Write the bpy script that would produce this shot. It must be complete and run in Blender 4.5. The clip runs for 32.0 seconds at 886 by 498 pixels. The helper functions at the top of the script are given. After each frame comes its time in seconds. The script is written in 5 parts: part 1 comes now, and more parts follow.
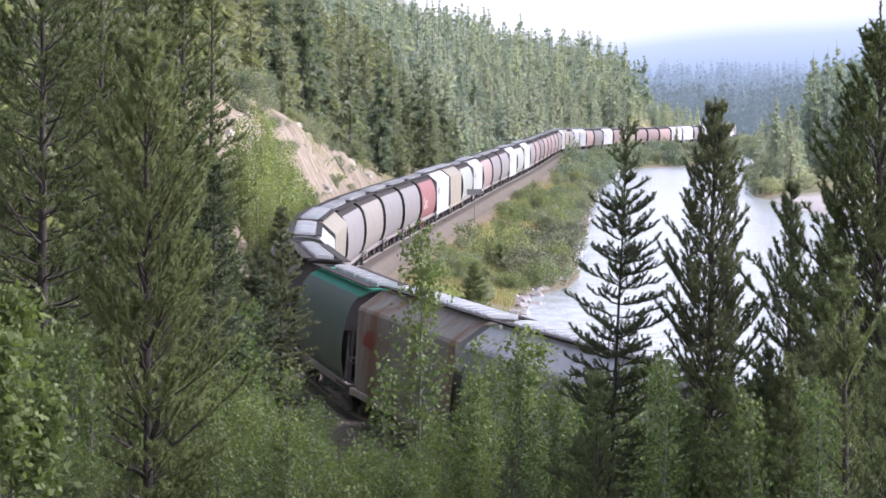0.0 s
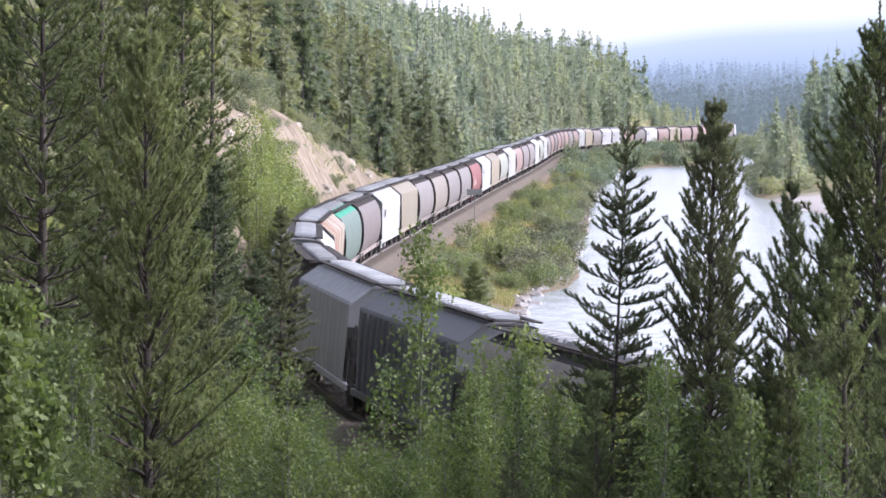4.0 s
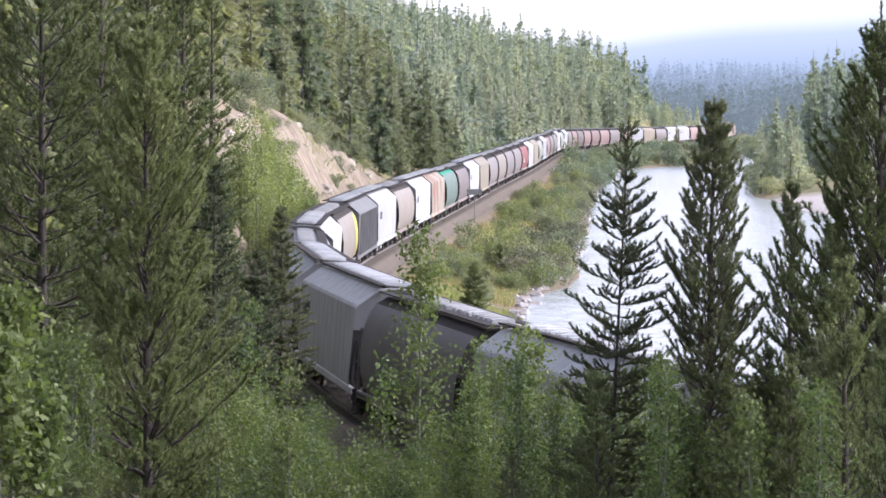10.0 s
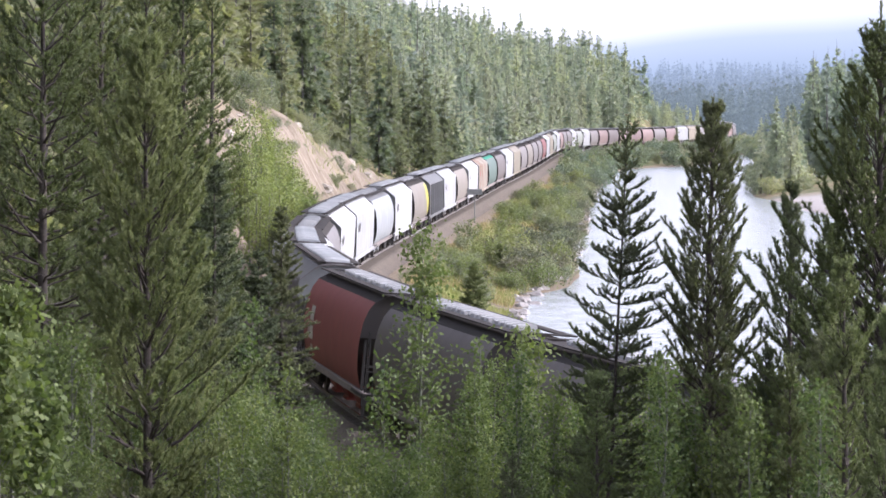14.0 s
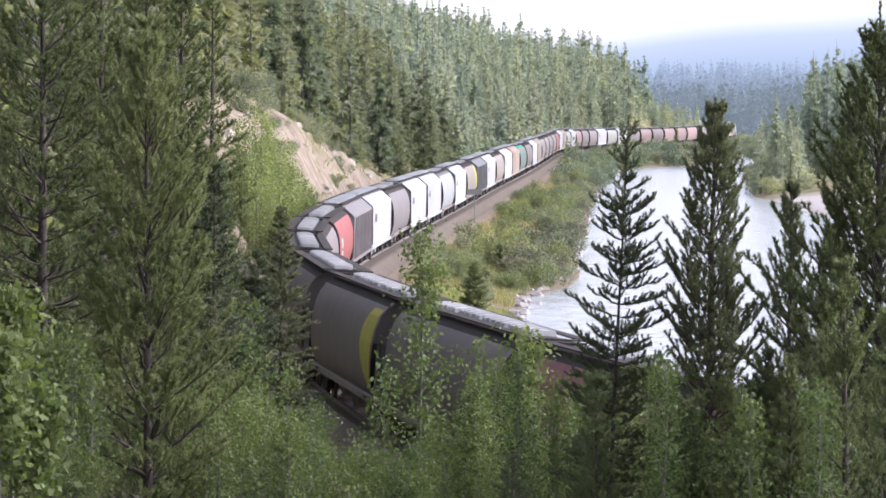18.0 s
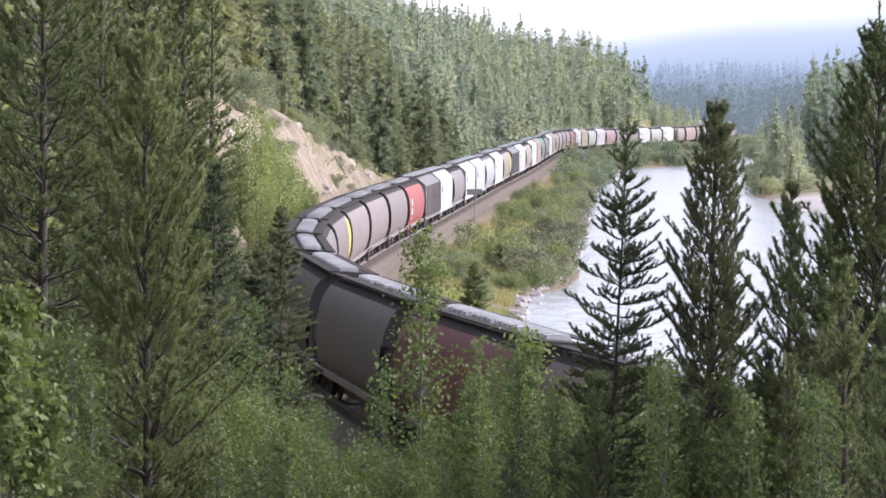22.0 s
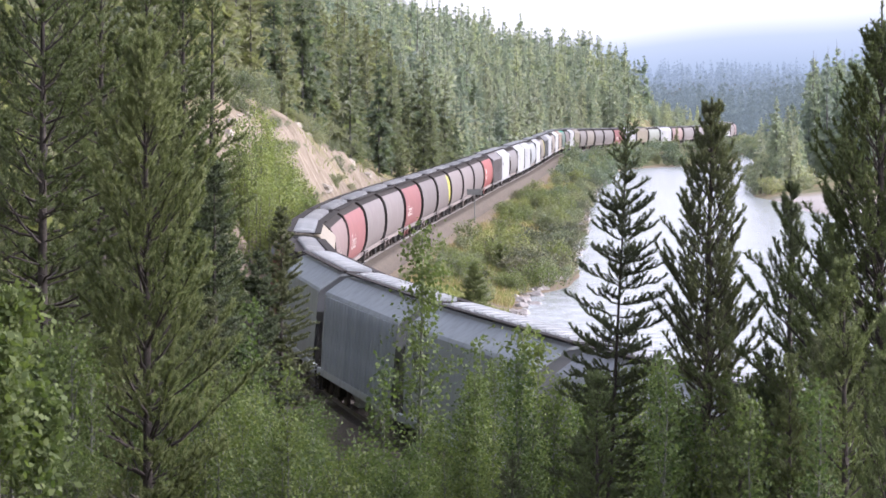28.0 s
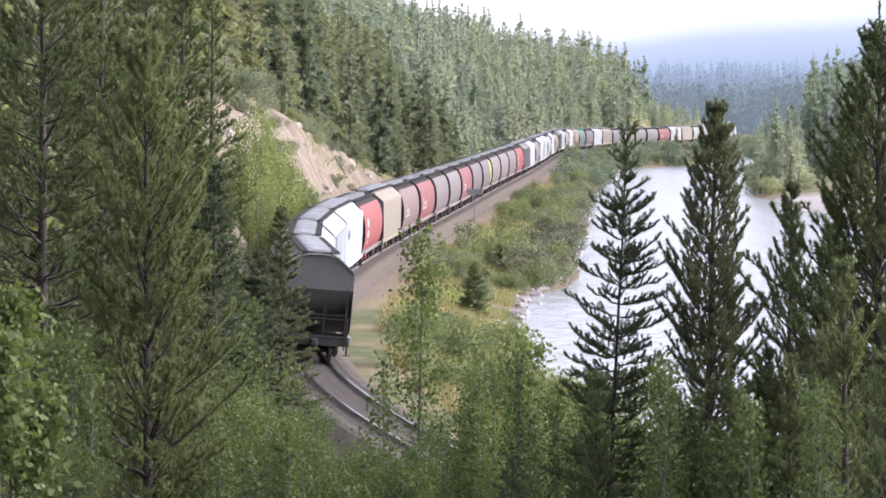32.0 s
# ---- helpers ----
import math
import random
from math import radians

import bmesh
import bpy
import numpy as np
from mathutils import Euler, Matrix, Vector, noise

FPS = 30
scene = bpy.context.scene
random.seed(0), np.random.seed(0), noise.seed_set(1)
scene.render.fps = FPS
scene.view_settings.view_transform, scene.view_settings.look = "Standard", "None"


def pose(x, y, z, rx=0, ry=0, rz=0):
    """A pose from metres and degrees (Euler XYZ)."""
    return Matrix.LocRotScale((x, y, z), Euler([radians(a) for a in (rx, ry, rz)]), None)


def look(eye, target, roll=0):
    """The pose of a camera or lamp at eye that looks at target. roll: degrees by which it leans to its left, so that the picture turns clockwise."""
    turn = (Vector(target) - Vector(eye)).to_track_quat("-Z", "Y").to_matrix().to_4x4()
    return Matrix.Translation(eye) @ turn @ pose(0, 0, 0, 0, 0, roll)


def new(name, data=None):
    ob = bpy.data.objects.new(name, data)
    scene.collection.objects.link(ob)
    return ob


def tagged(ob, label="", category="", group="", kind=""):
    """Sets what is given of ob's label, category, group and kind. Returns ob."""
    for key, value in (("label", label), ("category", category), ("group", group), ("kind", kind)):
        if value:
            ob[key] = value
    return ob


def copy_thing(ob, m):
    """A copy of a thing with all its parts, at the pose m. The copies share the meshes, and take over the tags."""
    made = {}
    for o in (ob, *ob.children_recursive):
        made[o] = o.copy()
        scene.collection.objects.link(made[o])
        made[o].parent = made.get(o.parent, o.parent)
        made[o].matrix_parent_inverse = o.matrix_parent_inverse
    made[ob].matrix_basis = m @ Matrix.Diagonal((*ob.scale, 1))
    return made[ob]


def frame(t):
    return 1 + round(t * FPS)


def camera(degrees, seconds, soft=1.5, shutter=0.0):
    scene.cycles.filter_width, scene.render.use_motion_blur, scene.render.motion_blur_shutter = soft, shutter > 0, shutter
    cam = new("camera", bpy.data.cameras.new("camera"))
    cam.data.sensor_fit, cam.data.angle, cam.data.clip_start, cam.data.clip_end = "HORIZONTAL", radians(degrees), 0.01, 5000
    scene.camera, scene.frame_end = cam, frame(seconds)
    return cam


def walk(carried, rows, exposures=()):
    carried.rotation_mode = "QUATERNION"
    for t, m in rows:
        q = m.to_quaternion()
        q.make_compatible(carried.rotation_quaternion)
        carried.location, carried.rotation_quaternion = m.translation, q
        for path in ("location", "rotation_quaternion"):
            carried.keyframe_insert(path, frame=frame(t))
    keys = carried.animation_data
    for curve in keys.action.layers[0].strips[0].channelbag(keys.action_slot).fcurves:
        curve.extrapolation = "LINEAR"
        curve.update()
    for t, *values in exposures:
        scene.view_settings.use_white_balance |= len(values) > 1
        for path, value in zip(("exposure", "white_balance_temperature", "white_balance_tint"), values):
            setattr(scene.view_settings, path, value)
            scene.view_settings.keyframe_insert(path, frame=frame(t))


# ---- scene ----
# Camera on a tripod on the hillside, a long lens looking up the valley.
EYE_Z = 11.64
cam = camera(16.02, 32.0, soft=1.7)
walk(cam, [(0.0, pose(0, 0, EYE_Z, 90 - 2.816, 0, 0)), (32.0, pose(0, 0, EYE_Z, 90 - 2.816, 0, 0))],
     exposures=((0.0, 1.63, 5740, 23), (12.0, 1.61, 5830, 23), (32.0, 1.57, 5900, 23)))

# Hazy bright sky, veiled sun over the river side.
SUN_DIR = Vector((0.84, 0.03, 0.54)).normalized()
world = bpy.data.worlds.new("sky")
scene.world = world
world.use_nodes = True
wn = world.node_tree
wn.nodes.clear()
w_out = wn.nodes.new("ShaderNodeOutputWorld")
w_bg = wn.nodes.new("ShaderNodeBackground")
w_sky = wn.nodes.new("ShaderNodeTexSky")
w_sky.sky_type = "NISHITA"
w_sky.sun_disc = False
w_sky.sun_elevation = math.asin(SUN_DIR.z)
w_sky.sun_rotation = math.atan2(SUN_DIR.x, SUN_DIR.y)
w_sky.air_density = 1.0
w_sky.dust_density = 2.0
w_sky.ozone_density = 1.5
w_hsv = wn.nodes.new("ShaderNodeHueSaturation")
w_hsv.inputs["Saturation"].default_value = 0.3
w_bg.inputs["Strength"].default_value = 0.15
wn.links.new(w_sky.outputs[0], w_hsv.inputs["Color"])
wn.links.new(w_hsv.outputs[0], w_bg.inputs["Color"])
wn.links.new(w_bg.outputs[0], w_out.inputs["Surface"])

sun_data = bpy.data.lights.new("sun", "SUN")
sun_data.energy = 1.2
sun_data.angle = radians(16.0)
sun_data.color = (1.0, 0.95, 0.87)
sun = new("sun", sun_data)
sun.matrix_world = look((200, 300, 400), Vector((200, 300, 400)) - SUN_DIR)


# ---- materials ----
def mat(name, rough=0.8, metal=0.0, spec=0.3):
    m = bpy.data.materials.new(name)
    m.use_nodes = True
    nt = m.node_tree
    b = nt.nodes["Principled BSDF"]
    b.inputs["Roughness"].default_value = rough
    b.inputs["Metallic"].default_value = metal
    b.inputs["Specular IOR Level"].default_value = spec
    return m, nt, b


def noise_node(nt, scale, detail=4.0, rough=0.6, coord="Object", stretch=None):
    tc = nt.nodes.new("ShaderNodeTexCoord")
    n = nt.nodes.new("ShaderNodeTexNoise")
    n.inputs["Scale"].default_value = scale
    n.inputs["Detail"].default_value = detail
    n.inputs["Roughness"].default_value = rough
    if stretch:
        mp = nt.nodes.new("ShaderNodeMapping")
        mp.inputs["Scale"].default_value = stretch
        nt.links.new(tc.outputs[coord], mp.inputs["Vector"])
        nt.links.new(mp.outputs[0], n.inputs["Vector"])
    else:
        nt.links.new(tc.outputs[coord], n.inputs["Vector"])
    return n


def ramp(nt, src, stops):
    r = nt.nodes.new("ShaderNodeValToRGB")
    e = r.color_ramp.elements
    while len(e) < len(stops):
        e.new(0.5)
    for k, (p, c) in zip(e, stops):
        k.position, k.color = p, (*c, 1)
    nt.links.new(src, r.inputs[0])
    return r


def mixc(nt, fac, a, b, mode="MIX"):
    n = nt.nodes.new("ShaderNodeMix")
    n.data_type, n.blend_type = "RGBA", mode
    for sock, v in ((n.inputs[0], fac), (n.inputs[6], a), (n.inputs[7], b)):
        if isinstance(v, (int, float)):
            sock.default_value = v
        elif isinstance(v, tuple):
            sock.default_value = (*v, 1)
        else:
            nt.links.new(v, sock)
    return n.outputs[2]


def bump(nt, b, src, strength=0.3, dist=0.02):
    n = nt.nodes.new("ShaderNodeBump")
    n.inputs["Strength"].default_value = strength
    n.inputs["Distance"].default_value = dist
    nt.links.new(src, n.inputs["Height"])
    nt.links.new(n.outputs[0], b.inputs["Normal"])


def scaled(c, k):
    return tuple(min(1.0, v * k) for v in c)


def paint(name, c, dirt=0.35, rough=0.62, spec=0.22):
    """Weathered railway paint: blotches, vertical streaks, dust on the lower side."""
    m, nt, b = mat(name, rough, spec=spec)
    big = noise_node(nt, 0.6, 5, 0.65)
    streak = noise_node(nt, 1.0, 4, 0.6, stretch=(3.0, 3.0, 0.25))
    col = mixc(nt, ramp(nt, big.outputs[0], [(0.35, (0, 0, 0)), (0.7, (1, 1, 1))]).outputs[0], scaled(c, 0.86), scaled(c, 1.06))
    dust = ramp(nt, streak.outputs[0], [(0.45, (0, 0, 0)), (0.75, (dirt, dirt, dirt))]).outputs[0]
    grime = tuple(0.45 * v + 0.55 * g for v, g in zip(scaled(c, 0.6), (0.16, 0.13, 0.105)))
    col = mixc(nt, dust, col, grime)
    info = nt.nodes.new("ShaderNodeObjectInfo")
    shade = ramp(nt, info.outputs["Random"], [(0.0, (0.84, 0.84, 0.84)), (1.0, (1.08, 1.06, 1.04))]).outputs[0]
    nt.links.new(mixc(nt, 1.0, col, shade, "MULTIPLY"), b.inputs["Base Color"])
    bump(nt, b, big.outputs[0], 0.15, 0.03)
    return m


def leafy(name, c, c2, rough=0.7, trans=0.25, soft=0.0):
    """Foliage: colour varies by clump and by tree; light passes through the leaves."""
    m, nt, b = mat(name, rough, spec=0.25)
    geo = nt.nodes.new("ShaderNodeNewGeometry")
    info = nt.nodes.new("ShaderNodeObjectInfo")
    isl = ramp(nt, geo.outputs["Random Per Island"], [(0.0, c), (1.0, c2)])
    big = noise_node(nt, 0.35, 2, coord="Object")
    col = mixc(nt, ramp(nt, big.outputs[0], [(0.35, (0, 0, 0)), (0.65, (1, 1, 1))]).outputs[0], isl.outputs[0], scaled(c2, 0.8))
    shade = ramp(nt, info.outputs["Random"], [(0.0, (0.72, 0.78, 0.75)), (1.0, (1.2, 1.12, 1.0))]).outputs[0]
    col = mixc(nt, 1.0, col, shade, "MULTIPLY")
    # in a joined wood each tree has its own tint
    own = nt.nodes.new("ShaderNodeAttribute")
    own.attribute_name = "tint"
    tone = nt.nodes.new("ShaderNodeMapRange")
    tone.inputs[1].default_value, tone.inputs[2].default_value = -1.0, 1.0
    nt.links.new(own.outputs["Fac"], tone.inputs[0])
    col = mixc(nt, 1.0, col, ramp(nt, tone.outputs[0], [(0.0, (0.74, 0.80, 0.84)), (0.5, (0.96, 0.96, 0.96)), (1.0, (1.16, 1.12, 0.96))]).outputs[0], "MULTIPLY")
    nt.links.new(col, b.inputs["Base Color"])
    tr = nt.nodes.new("ShaderNodeBsdfTranslucent")
    nt.links.new(mixc(nt, 1.0, col, (1.0, 1.15, 0.55), "MULTIPLY"), tr.inputs["Color"])
    if soft:
        # normals are bent up and towards the sun side, so foliage shades lighter
        sc = nt.nodes.new("ShaderNodeVectorMath")
        sc.operation = "SCALE"
        sc.inputs["Scale"].default_value = 1 - soft
        ad = nt.nodes.new("ShaderNodeVectorMath")
        ad.operation = "ADD"
        ad.inputs[1].default_value = (0.35 * soft, 0, 0.9 * soft)
        no = nt.nodes.new("ShaderNodeVectorMath")
        no.operation = "NORMALIZE"
        nt.links.new(geo.outputs["Normal"], sc.inputs[0])
        nt.links.new(sc.outputs[0], ad.inputs[0])
        nt.links.new(ad.outputs[0], no.inputs[0])
        nt.links.new(no.outputs[0], b.inputs["Normal"])
    mx = nt.nodes.new("ShaderNodeMixShader")
    mx.inputs[0].default_value = trans
    out = nt.nodes["Material Output"]
    nt.links.new(b.outputs[0], mx.inputs[1])
    nt.links.new(tr.outputs[0], mx.inputs[2])
    nt.links.new(mx.outputs[0], out.inputs["Surface"])
    return m


def grainy(name, c, c2, scale, rough=0.9, bstr=0.5, bdist=0.05, metal=0.0):
    m, nt, b = mat(name, rough, metal)
    n1 = noise_node(nt, scale, 6, 0.7)
    n2 = noise_node(nt, scale * 0.07, 4, 0.6)
    col = mixc(nt, ramp(nt, n1.outputs[0], [(0.3, (0, 0, 0)), (0.7, (1, 1, 1))]).outputs[0], c, c2)
    col = mixc(nt, 1.0, col, ramp(nt, n2.outputs[0], [(0.35, (0.75, 0.75, 0.75)), (0.7, (1.0, 1.0, 1.0))]).outputs[0], "MULTIPLY")
    nt.links.new(col, b.inputs["Base Color"])
    bump(nt, b, n1.outputs[0], bstr, bdist)
    return m


M_BALLAST = grainy("ballast_stone", (0.068, 0.054, 0.040), (0.178, 0.142, 0.106), 9.0)
M_RAIL = grainy("rail_steel", (0.20, 0.17, 0.15), (0.34, 0.32, 0.30), 3.0, rough=0.45, metal=0.6, bdist=0.005)
M_RAILTOP = grainy("polished_rail", (0.55, 0.55, 0.56), (0.7, 0.7, 0.7), 3.0, rough=0.22, metal=1.0, bdist=0.002)
M_TIE = grainy("weathered_tie", (0.07, 0.06, 0.05), (0.16, 0.135, 0.115), 6.0, bdist=0.02)
M_STEEL = grainy("dark_underframe_steel", (0.022, 0.021, 0.020), (0.06, 0.053, 0.047), 2.5, rough=0.75, bdist=0.01)
M_WHEEL = grainy("wheel_steel", (0.05, 0.042, 0.036), (0.12, 0.10, 0.085), 3.0, rough=0.55, metal=0.5, bdist=0.01)
M_BARK = grainy("conifer_bark", (0.04, 0.033, 0.028), (0.105, 0.086, 0.074), 14.0, bdist=0.02)
M_BARK_PALE = grainy("aspen_bark", (0.10, 0.105, 0.08), (0.22, 0.22, 0.175), 9.0, bdist=0.01)
M_BARK_GREY = grainy("dead_wood", (0.20, 0.19, 0.175), (0.36, 0.35, 0.33), 9.0, bdist=0.01)
M_ROCK = grainy("pale_river_rock", (0.26, 0.235, 0.215), (0.46, 0.42, 0.385), 2.5, bdist=0.06)
M_CLAYROCK = grainy("pale_bank_rock", (0.32, 0.28, 0.225), (0.52, 0.46, 0.38), 2.0, bdist=0.08)
# Forest trunks get paler bark than the near pines.
M_BARK_FAR = grainy("pale_forest_bark", (0.10, 0.095, 0.085), (0.19, 0.18, 0.165), 6.0, bdist=0.02)
M_SIGN = grainy("galvanised_sheet", (0.19, 0.195, 0.18), (0.28, 0.285, 0.27), 4.0, rough=0.5, metal=0.3, bdist=0.003)

M_NEEDLE = leafy("pine_needles", (0.092, 0.120, 0.052), (0.205, 0.236, 0.108), trans=0.3, soft=0.45)
M_NEEDLE_DARK = leafy("spruce_needles", (0.080, 0.095, 0.064), (0.165, 0.180, 0.114), trans=0.38, soft=0.3)
# Forest needle colours are greyed and lightened to paint in distance haze.
M_FOREST = leafy("hazed_spruce_needles", (0.196, 0.214, 0.166), (0.262, 0.280, 0.214), trans=0.48, soft=0.25)
M_FOREST_HAZED = leafy("hazed_far_spruce_needles", (0.390, 0.412, 0.398), (0.465, 0.486, 0.468), trans=0.48, soft=0.25)
M_FOREST_LIGHT = leafy("light_poplar_leaves", (0.18, 0.215, 0.10), (0.28, 0.305, 0.155), trans=0.4)
M_ASPEN = leafy("aspen_leaves", (0.046, 0.076, 0.031), (0.205, 0.250, 0.105), trans=0.42, rough=0.68)
M_ASPEN_PALE = leafy("pale_aspen_leaves", (0.21, 0.245, 0.105), (0.33, 0.37, 0.17), trans=0.45, rough=0.5)
M_WILLOW = leafy("willow_leaves", (0.205, 0.222, 0.165), (0.325, 0.338, 0.248), trans=0.38)
M_GRASS = leafy("meadow_grass", (0.225, 0.25, 0.105), (0.35, 0.36, 0.18), trans=0.35)
M_DRYGRASS = leafy("dry_grass", (0.27, 0.218, 0.128), (0.41, 0.345, 0.22), trans=0.3)

# ---- ground material: soil, grass and bare bank, blended by the plan ----
M_GROUND, _nt, _b = mat("valley_ground", 0.95, spec=0.15)
_n1 = noise_node(_nt, 1.6, 7, 0.7)
_n2 = noise_node(_nt, 0.11, 4, 0.6)
_grass = mixc(_nt, ramp(_nt, _n1.outputs[0], [(0.35, (0, 0, 0)), (0.68, (1, 1, 1))]).outputs[0], (0.085, 0.10, 0.045), (0.19, 0.19, 0.09))
_dry = mixc(_nt, _n1.outputs[0], (0.16, 0.13, 0.075), (0.33, 0.27, 0.15))
_grass = mixc(_nt, ramp(_nt, _n2.outputs[0], [(0.42, (0, 0, 0)), (0.56, (1, 1, 1))]).outputs[0], _grass, _dry)
_n3 = noise_node(_nt, 1.0, 5, 0.65, stretch=(0.5, 1.6, 0.35))
_clay = mixc(_nt, ramp(_nt, _n3.outputs[0], [(0.36, (0, 0, 0)), (0.62, (1, 1, 1))]).outputs[0], (0.125, 0.098, 0.07), (0.32, 0.265, 0.20))
_clay = mixc(_nt, ramp(_nt, _n1.outputs[0], [(0.42, (0, 0, 0)), (0.60, (0.8, 0.8, 0.8))]).outputs[0], _clay, (0.24, 0.195, 0.14))
_gravel = mixc(_nt, noise_node(_nt, 7.0, 6, 0.8).outputs[0], (0.13, 0.100, 0.066), (0.30, 0.240, 0.170))
_attr = _nt.nodes.new("ShaderNodeVertexColor")
_attr.layer_name = "soil"
_sep = _nt.nodes.new("ShaderNodeSeparateColor")
_nt.links.new(_attr.outputs[0], _sep.inputs[0])
_c = mixc(_nt, _sep.outputs[0], _grass, _clay)
_c = mixc(_nt, _sep.outputs[1], _c, _gravel)
_c = mixc(_nt, _sep.outputs[2], _c, mixc(_nt, _n1.outputs[0], (0.36, 0.315, 0.285), (0.52, 0.47, 0.43)))
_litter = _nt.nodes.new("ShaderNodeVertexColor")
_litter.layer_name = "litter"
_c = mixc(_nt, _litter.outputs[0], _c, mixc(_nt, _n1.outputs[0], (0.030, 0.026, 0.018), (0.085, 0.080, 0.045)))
_nt.links.new(_c, _b.inputs["Base Color"])
bump(_nt, _b, _n1.outputs[0], 0.8, 0.25)

M_WATER, _nt, _b = mat("glacial_river", 0.16, spec=0.5)
_w1 = noise_node(_nt, 0.55, 5, 0.62, stretch=(1.0, 0.45, 1.0))
_w2 = noise_node(_nt, 0.06, 3, 0.5)
_nt.links.new(mixc(_nt, _w2.outputs[0], (0.275, 0.298, 0.30), (0.37, 0.39, 0.385)), _b.inputs["Base Color"])
bump(_nt, _b, _w1.outputs[0], 0.9, 0.35)


# ---- building helpers ----
def mesh_np(name, verts, tris, mats, midx=None, smooth=False):
    """A mesh from arrays of vertices (n, 3) and triangles (m, 3)."""
    verts = np.asarray(verts, dtype=np.float32).reshape(-1, 3)
    tris = np.asarray(tris, dtype=np.int32).reshape(-1, 3)
    me = bpy.data.meshes.new(name)
    me.vertices.add(len(verts))
    me.vertices.foreach_set("co", verts.ravel())
    me.loops.add(tris.size)
    me.loops.foreach_set("vertex_index", tris.ravel())
    me.polygons.add(len(tris))
    me.polygons.foreach_set("loop_start", np.arange(0, tris.size, 3, dtype=np.int32))
    if midx is not None:
        me.polygons.foreach_set("material_index", np.asarray(midx, dtype=np.int32))
    me.polygons.foreach_set("use_smooth", np.full(len(tris), smooth))
    for m in mats:
        me.materials.append(m)
    me.update(calc_edges=True)
    return me


def grid_np(name, P, mats, smooth=True):
    """A mesh from a grid of points (rows, columns, 3)."""
    r, c, _ = P.shape
    i = np.arange(r * c).reshape(r, c)
    a, b, d, e = i[:-1, :-1].ravel(), i[:-1, 1:].ravel(), i[1:, 1:].ravel(), i[1:, :-1].ravel()
    tris = np.concatenate([np.stack([a, b, d], 1), np.stack([a, d, e], 1)])
    return mesh_np(name, P.reshape(-1, 3), tris, mats, smooth=smooth)


def mesh_bm(name, bm, material=None, smooth=False):
    me = bpy.data.meshes.new(name)
    bm.to_mesh(me)
    bm.free()
    if material:
        me.materials.append(material)
    if smooth:
        me.polygons.foreach_set("use_smooth", np.full(len(me.polygons), True))
    return me


def part(name, bm, material, parent, label="", at=None):
    """Links a bmesh, or a ready mesh, as one mesh object under a thing or under a part."""
    me = bm if isinstance(bm, bpy.types.Mesh) else mesh_bm(name, bm, material)
    ob = new(name, me)
    ob.parent = parent
    if at is not None:
        ob.matrix_basis = at
    if label:
        ob["label"] = label
    return ob


def thing(name, label, category, group="", kind="", at=None):
    ob = new(name)
    ob.empty_display_size = 0.3
    if at is not None:
        ob.matrix_basis = at
    return tagged(ob, label, category, group, kind)


def box(bm, x0, x1, y0, y1, z0, z1, bev=0.0):
    r = bmesh.ops.create_cube(bm, size=1.0)
    for v in r["verts"]:
        v.co = Vector((x0 + (v.co.x + 0.5) * (x1 - x0), y0 + (v.co.y + 0.5) * (y1 - y0), z0 + (v.co.z + 0.5) * (z1 - z0)))
    if bev:
        bmesh.ops.bevel(bm, geom=list({e for v in r["verts"] for e in v.link_edges}), offset=bev, segments=1, affect="EDGES")
    return r["verts"]


def rod(bm, p, q, r, n=6, r2=None):
    p, q = Vector(p), Vector(q)
    d = q - p
    c = bmesh.ops.create_cone(bm, cap_ends=True, segments=n, radius1=r, radius2=r if r2 is None else r2, depth=d.length)
    m = Matrix.Translation((p + q) / 2) @ d.to_track_quat("Z", "Y").to_matrix().to_4x4()
    bmesh.ops.transform(bm, matrix=m, verts=c["verts"])


def sm(a, b, x):
    t = np.clip((np.asarray(x, dtype=float) - a) / (b - a), 0, 1)
    return t * t * (3 - 2 * t)


# ---- plan of the line: heading (degrees from north) at stations in metres ----
STA = np.array([-900, -420, -300, -220] + list(range(-160, 741, 30)) + [775, 825, 885, 1700], dtype=float)
HEAD = np.array([-42, -42, -36, -26.5, -17.93, -13.8, -9.51, -4.71, -0.47, 2.4, 3.74, 4.03, 4.0, 4.04, 4.16, 4.32, 4.53, 4.53, 4.12, 3.87,
                 3.84, 3.9, 4.05, 4.44, 5.3, 6.73, 8.59, 10.53, 12.16, 13.3, 13.89, 14.07, 14.03, 13.5, 11.0, 6.0, -7, -13, -14], dtype=float)
S = np.arange(-900, 1700, 2.0)
TH = np.radians(np.interp(S, STA, HEAD))
TX = np.concatenate([[0], np.cumsum(np.sin(TH[:-1]) * 2)])
TY = np.concatenate([[0], np.cumsum(np.cos(TH[:-1]) * 2)])
_i0 = int(np.argmin(abs(S)))
TX, TY = TX - TX[_i0] - 6.777, TY - TY[_i0] + 211.71


def soften(a, n):
    return np.convolve(np.pad(a, n, "edge"), np.ones(2 * n + 1) / (2 * n + 1), "valid")


TZ = soften(np.interp(S, [-900, -112, -70, -35, 0, 120, 230, 400, 500, 620, 772, 1700], [0.4, 0.4, 0.12, 0, 0, -0.2, 0, 0.13, -0.75, -1.7, -1.9, -2.0]), 12)
# the outer rail is raised through the curve
TR = soften(np.clip(np.gradient(TH, S) * 350, -1, 1) * 0.09, 15)


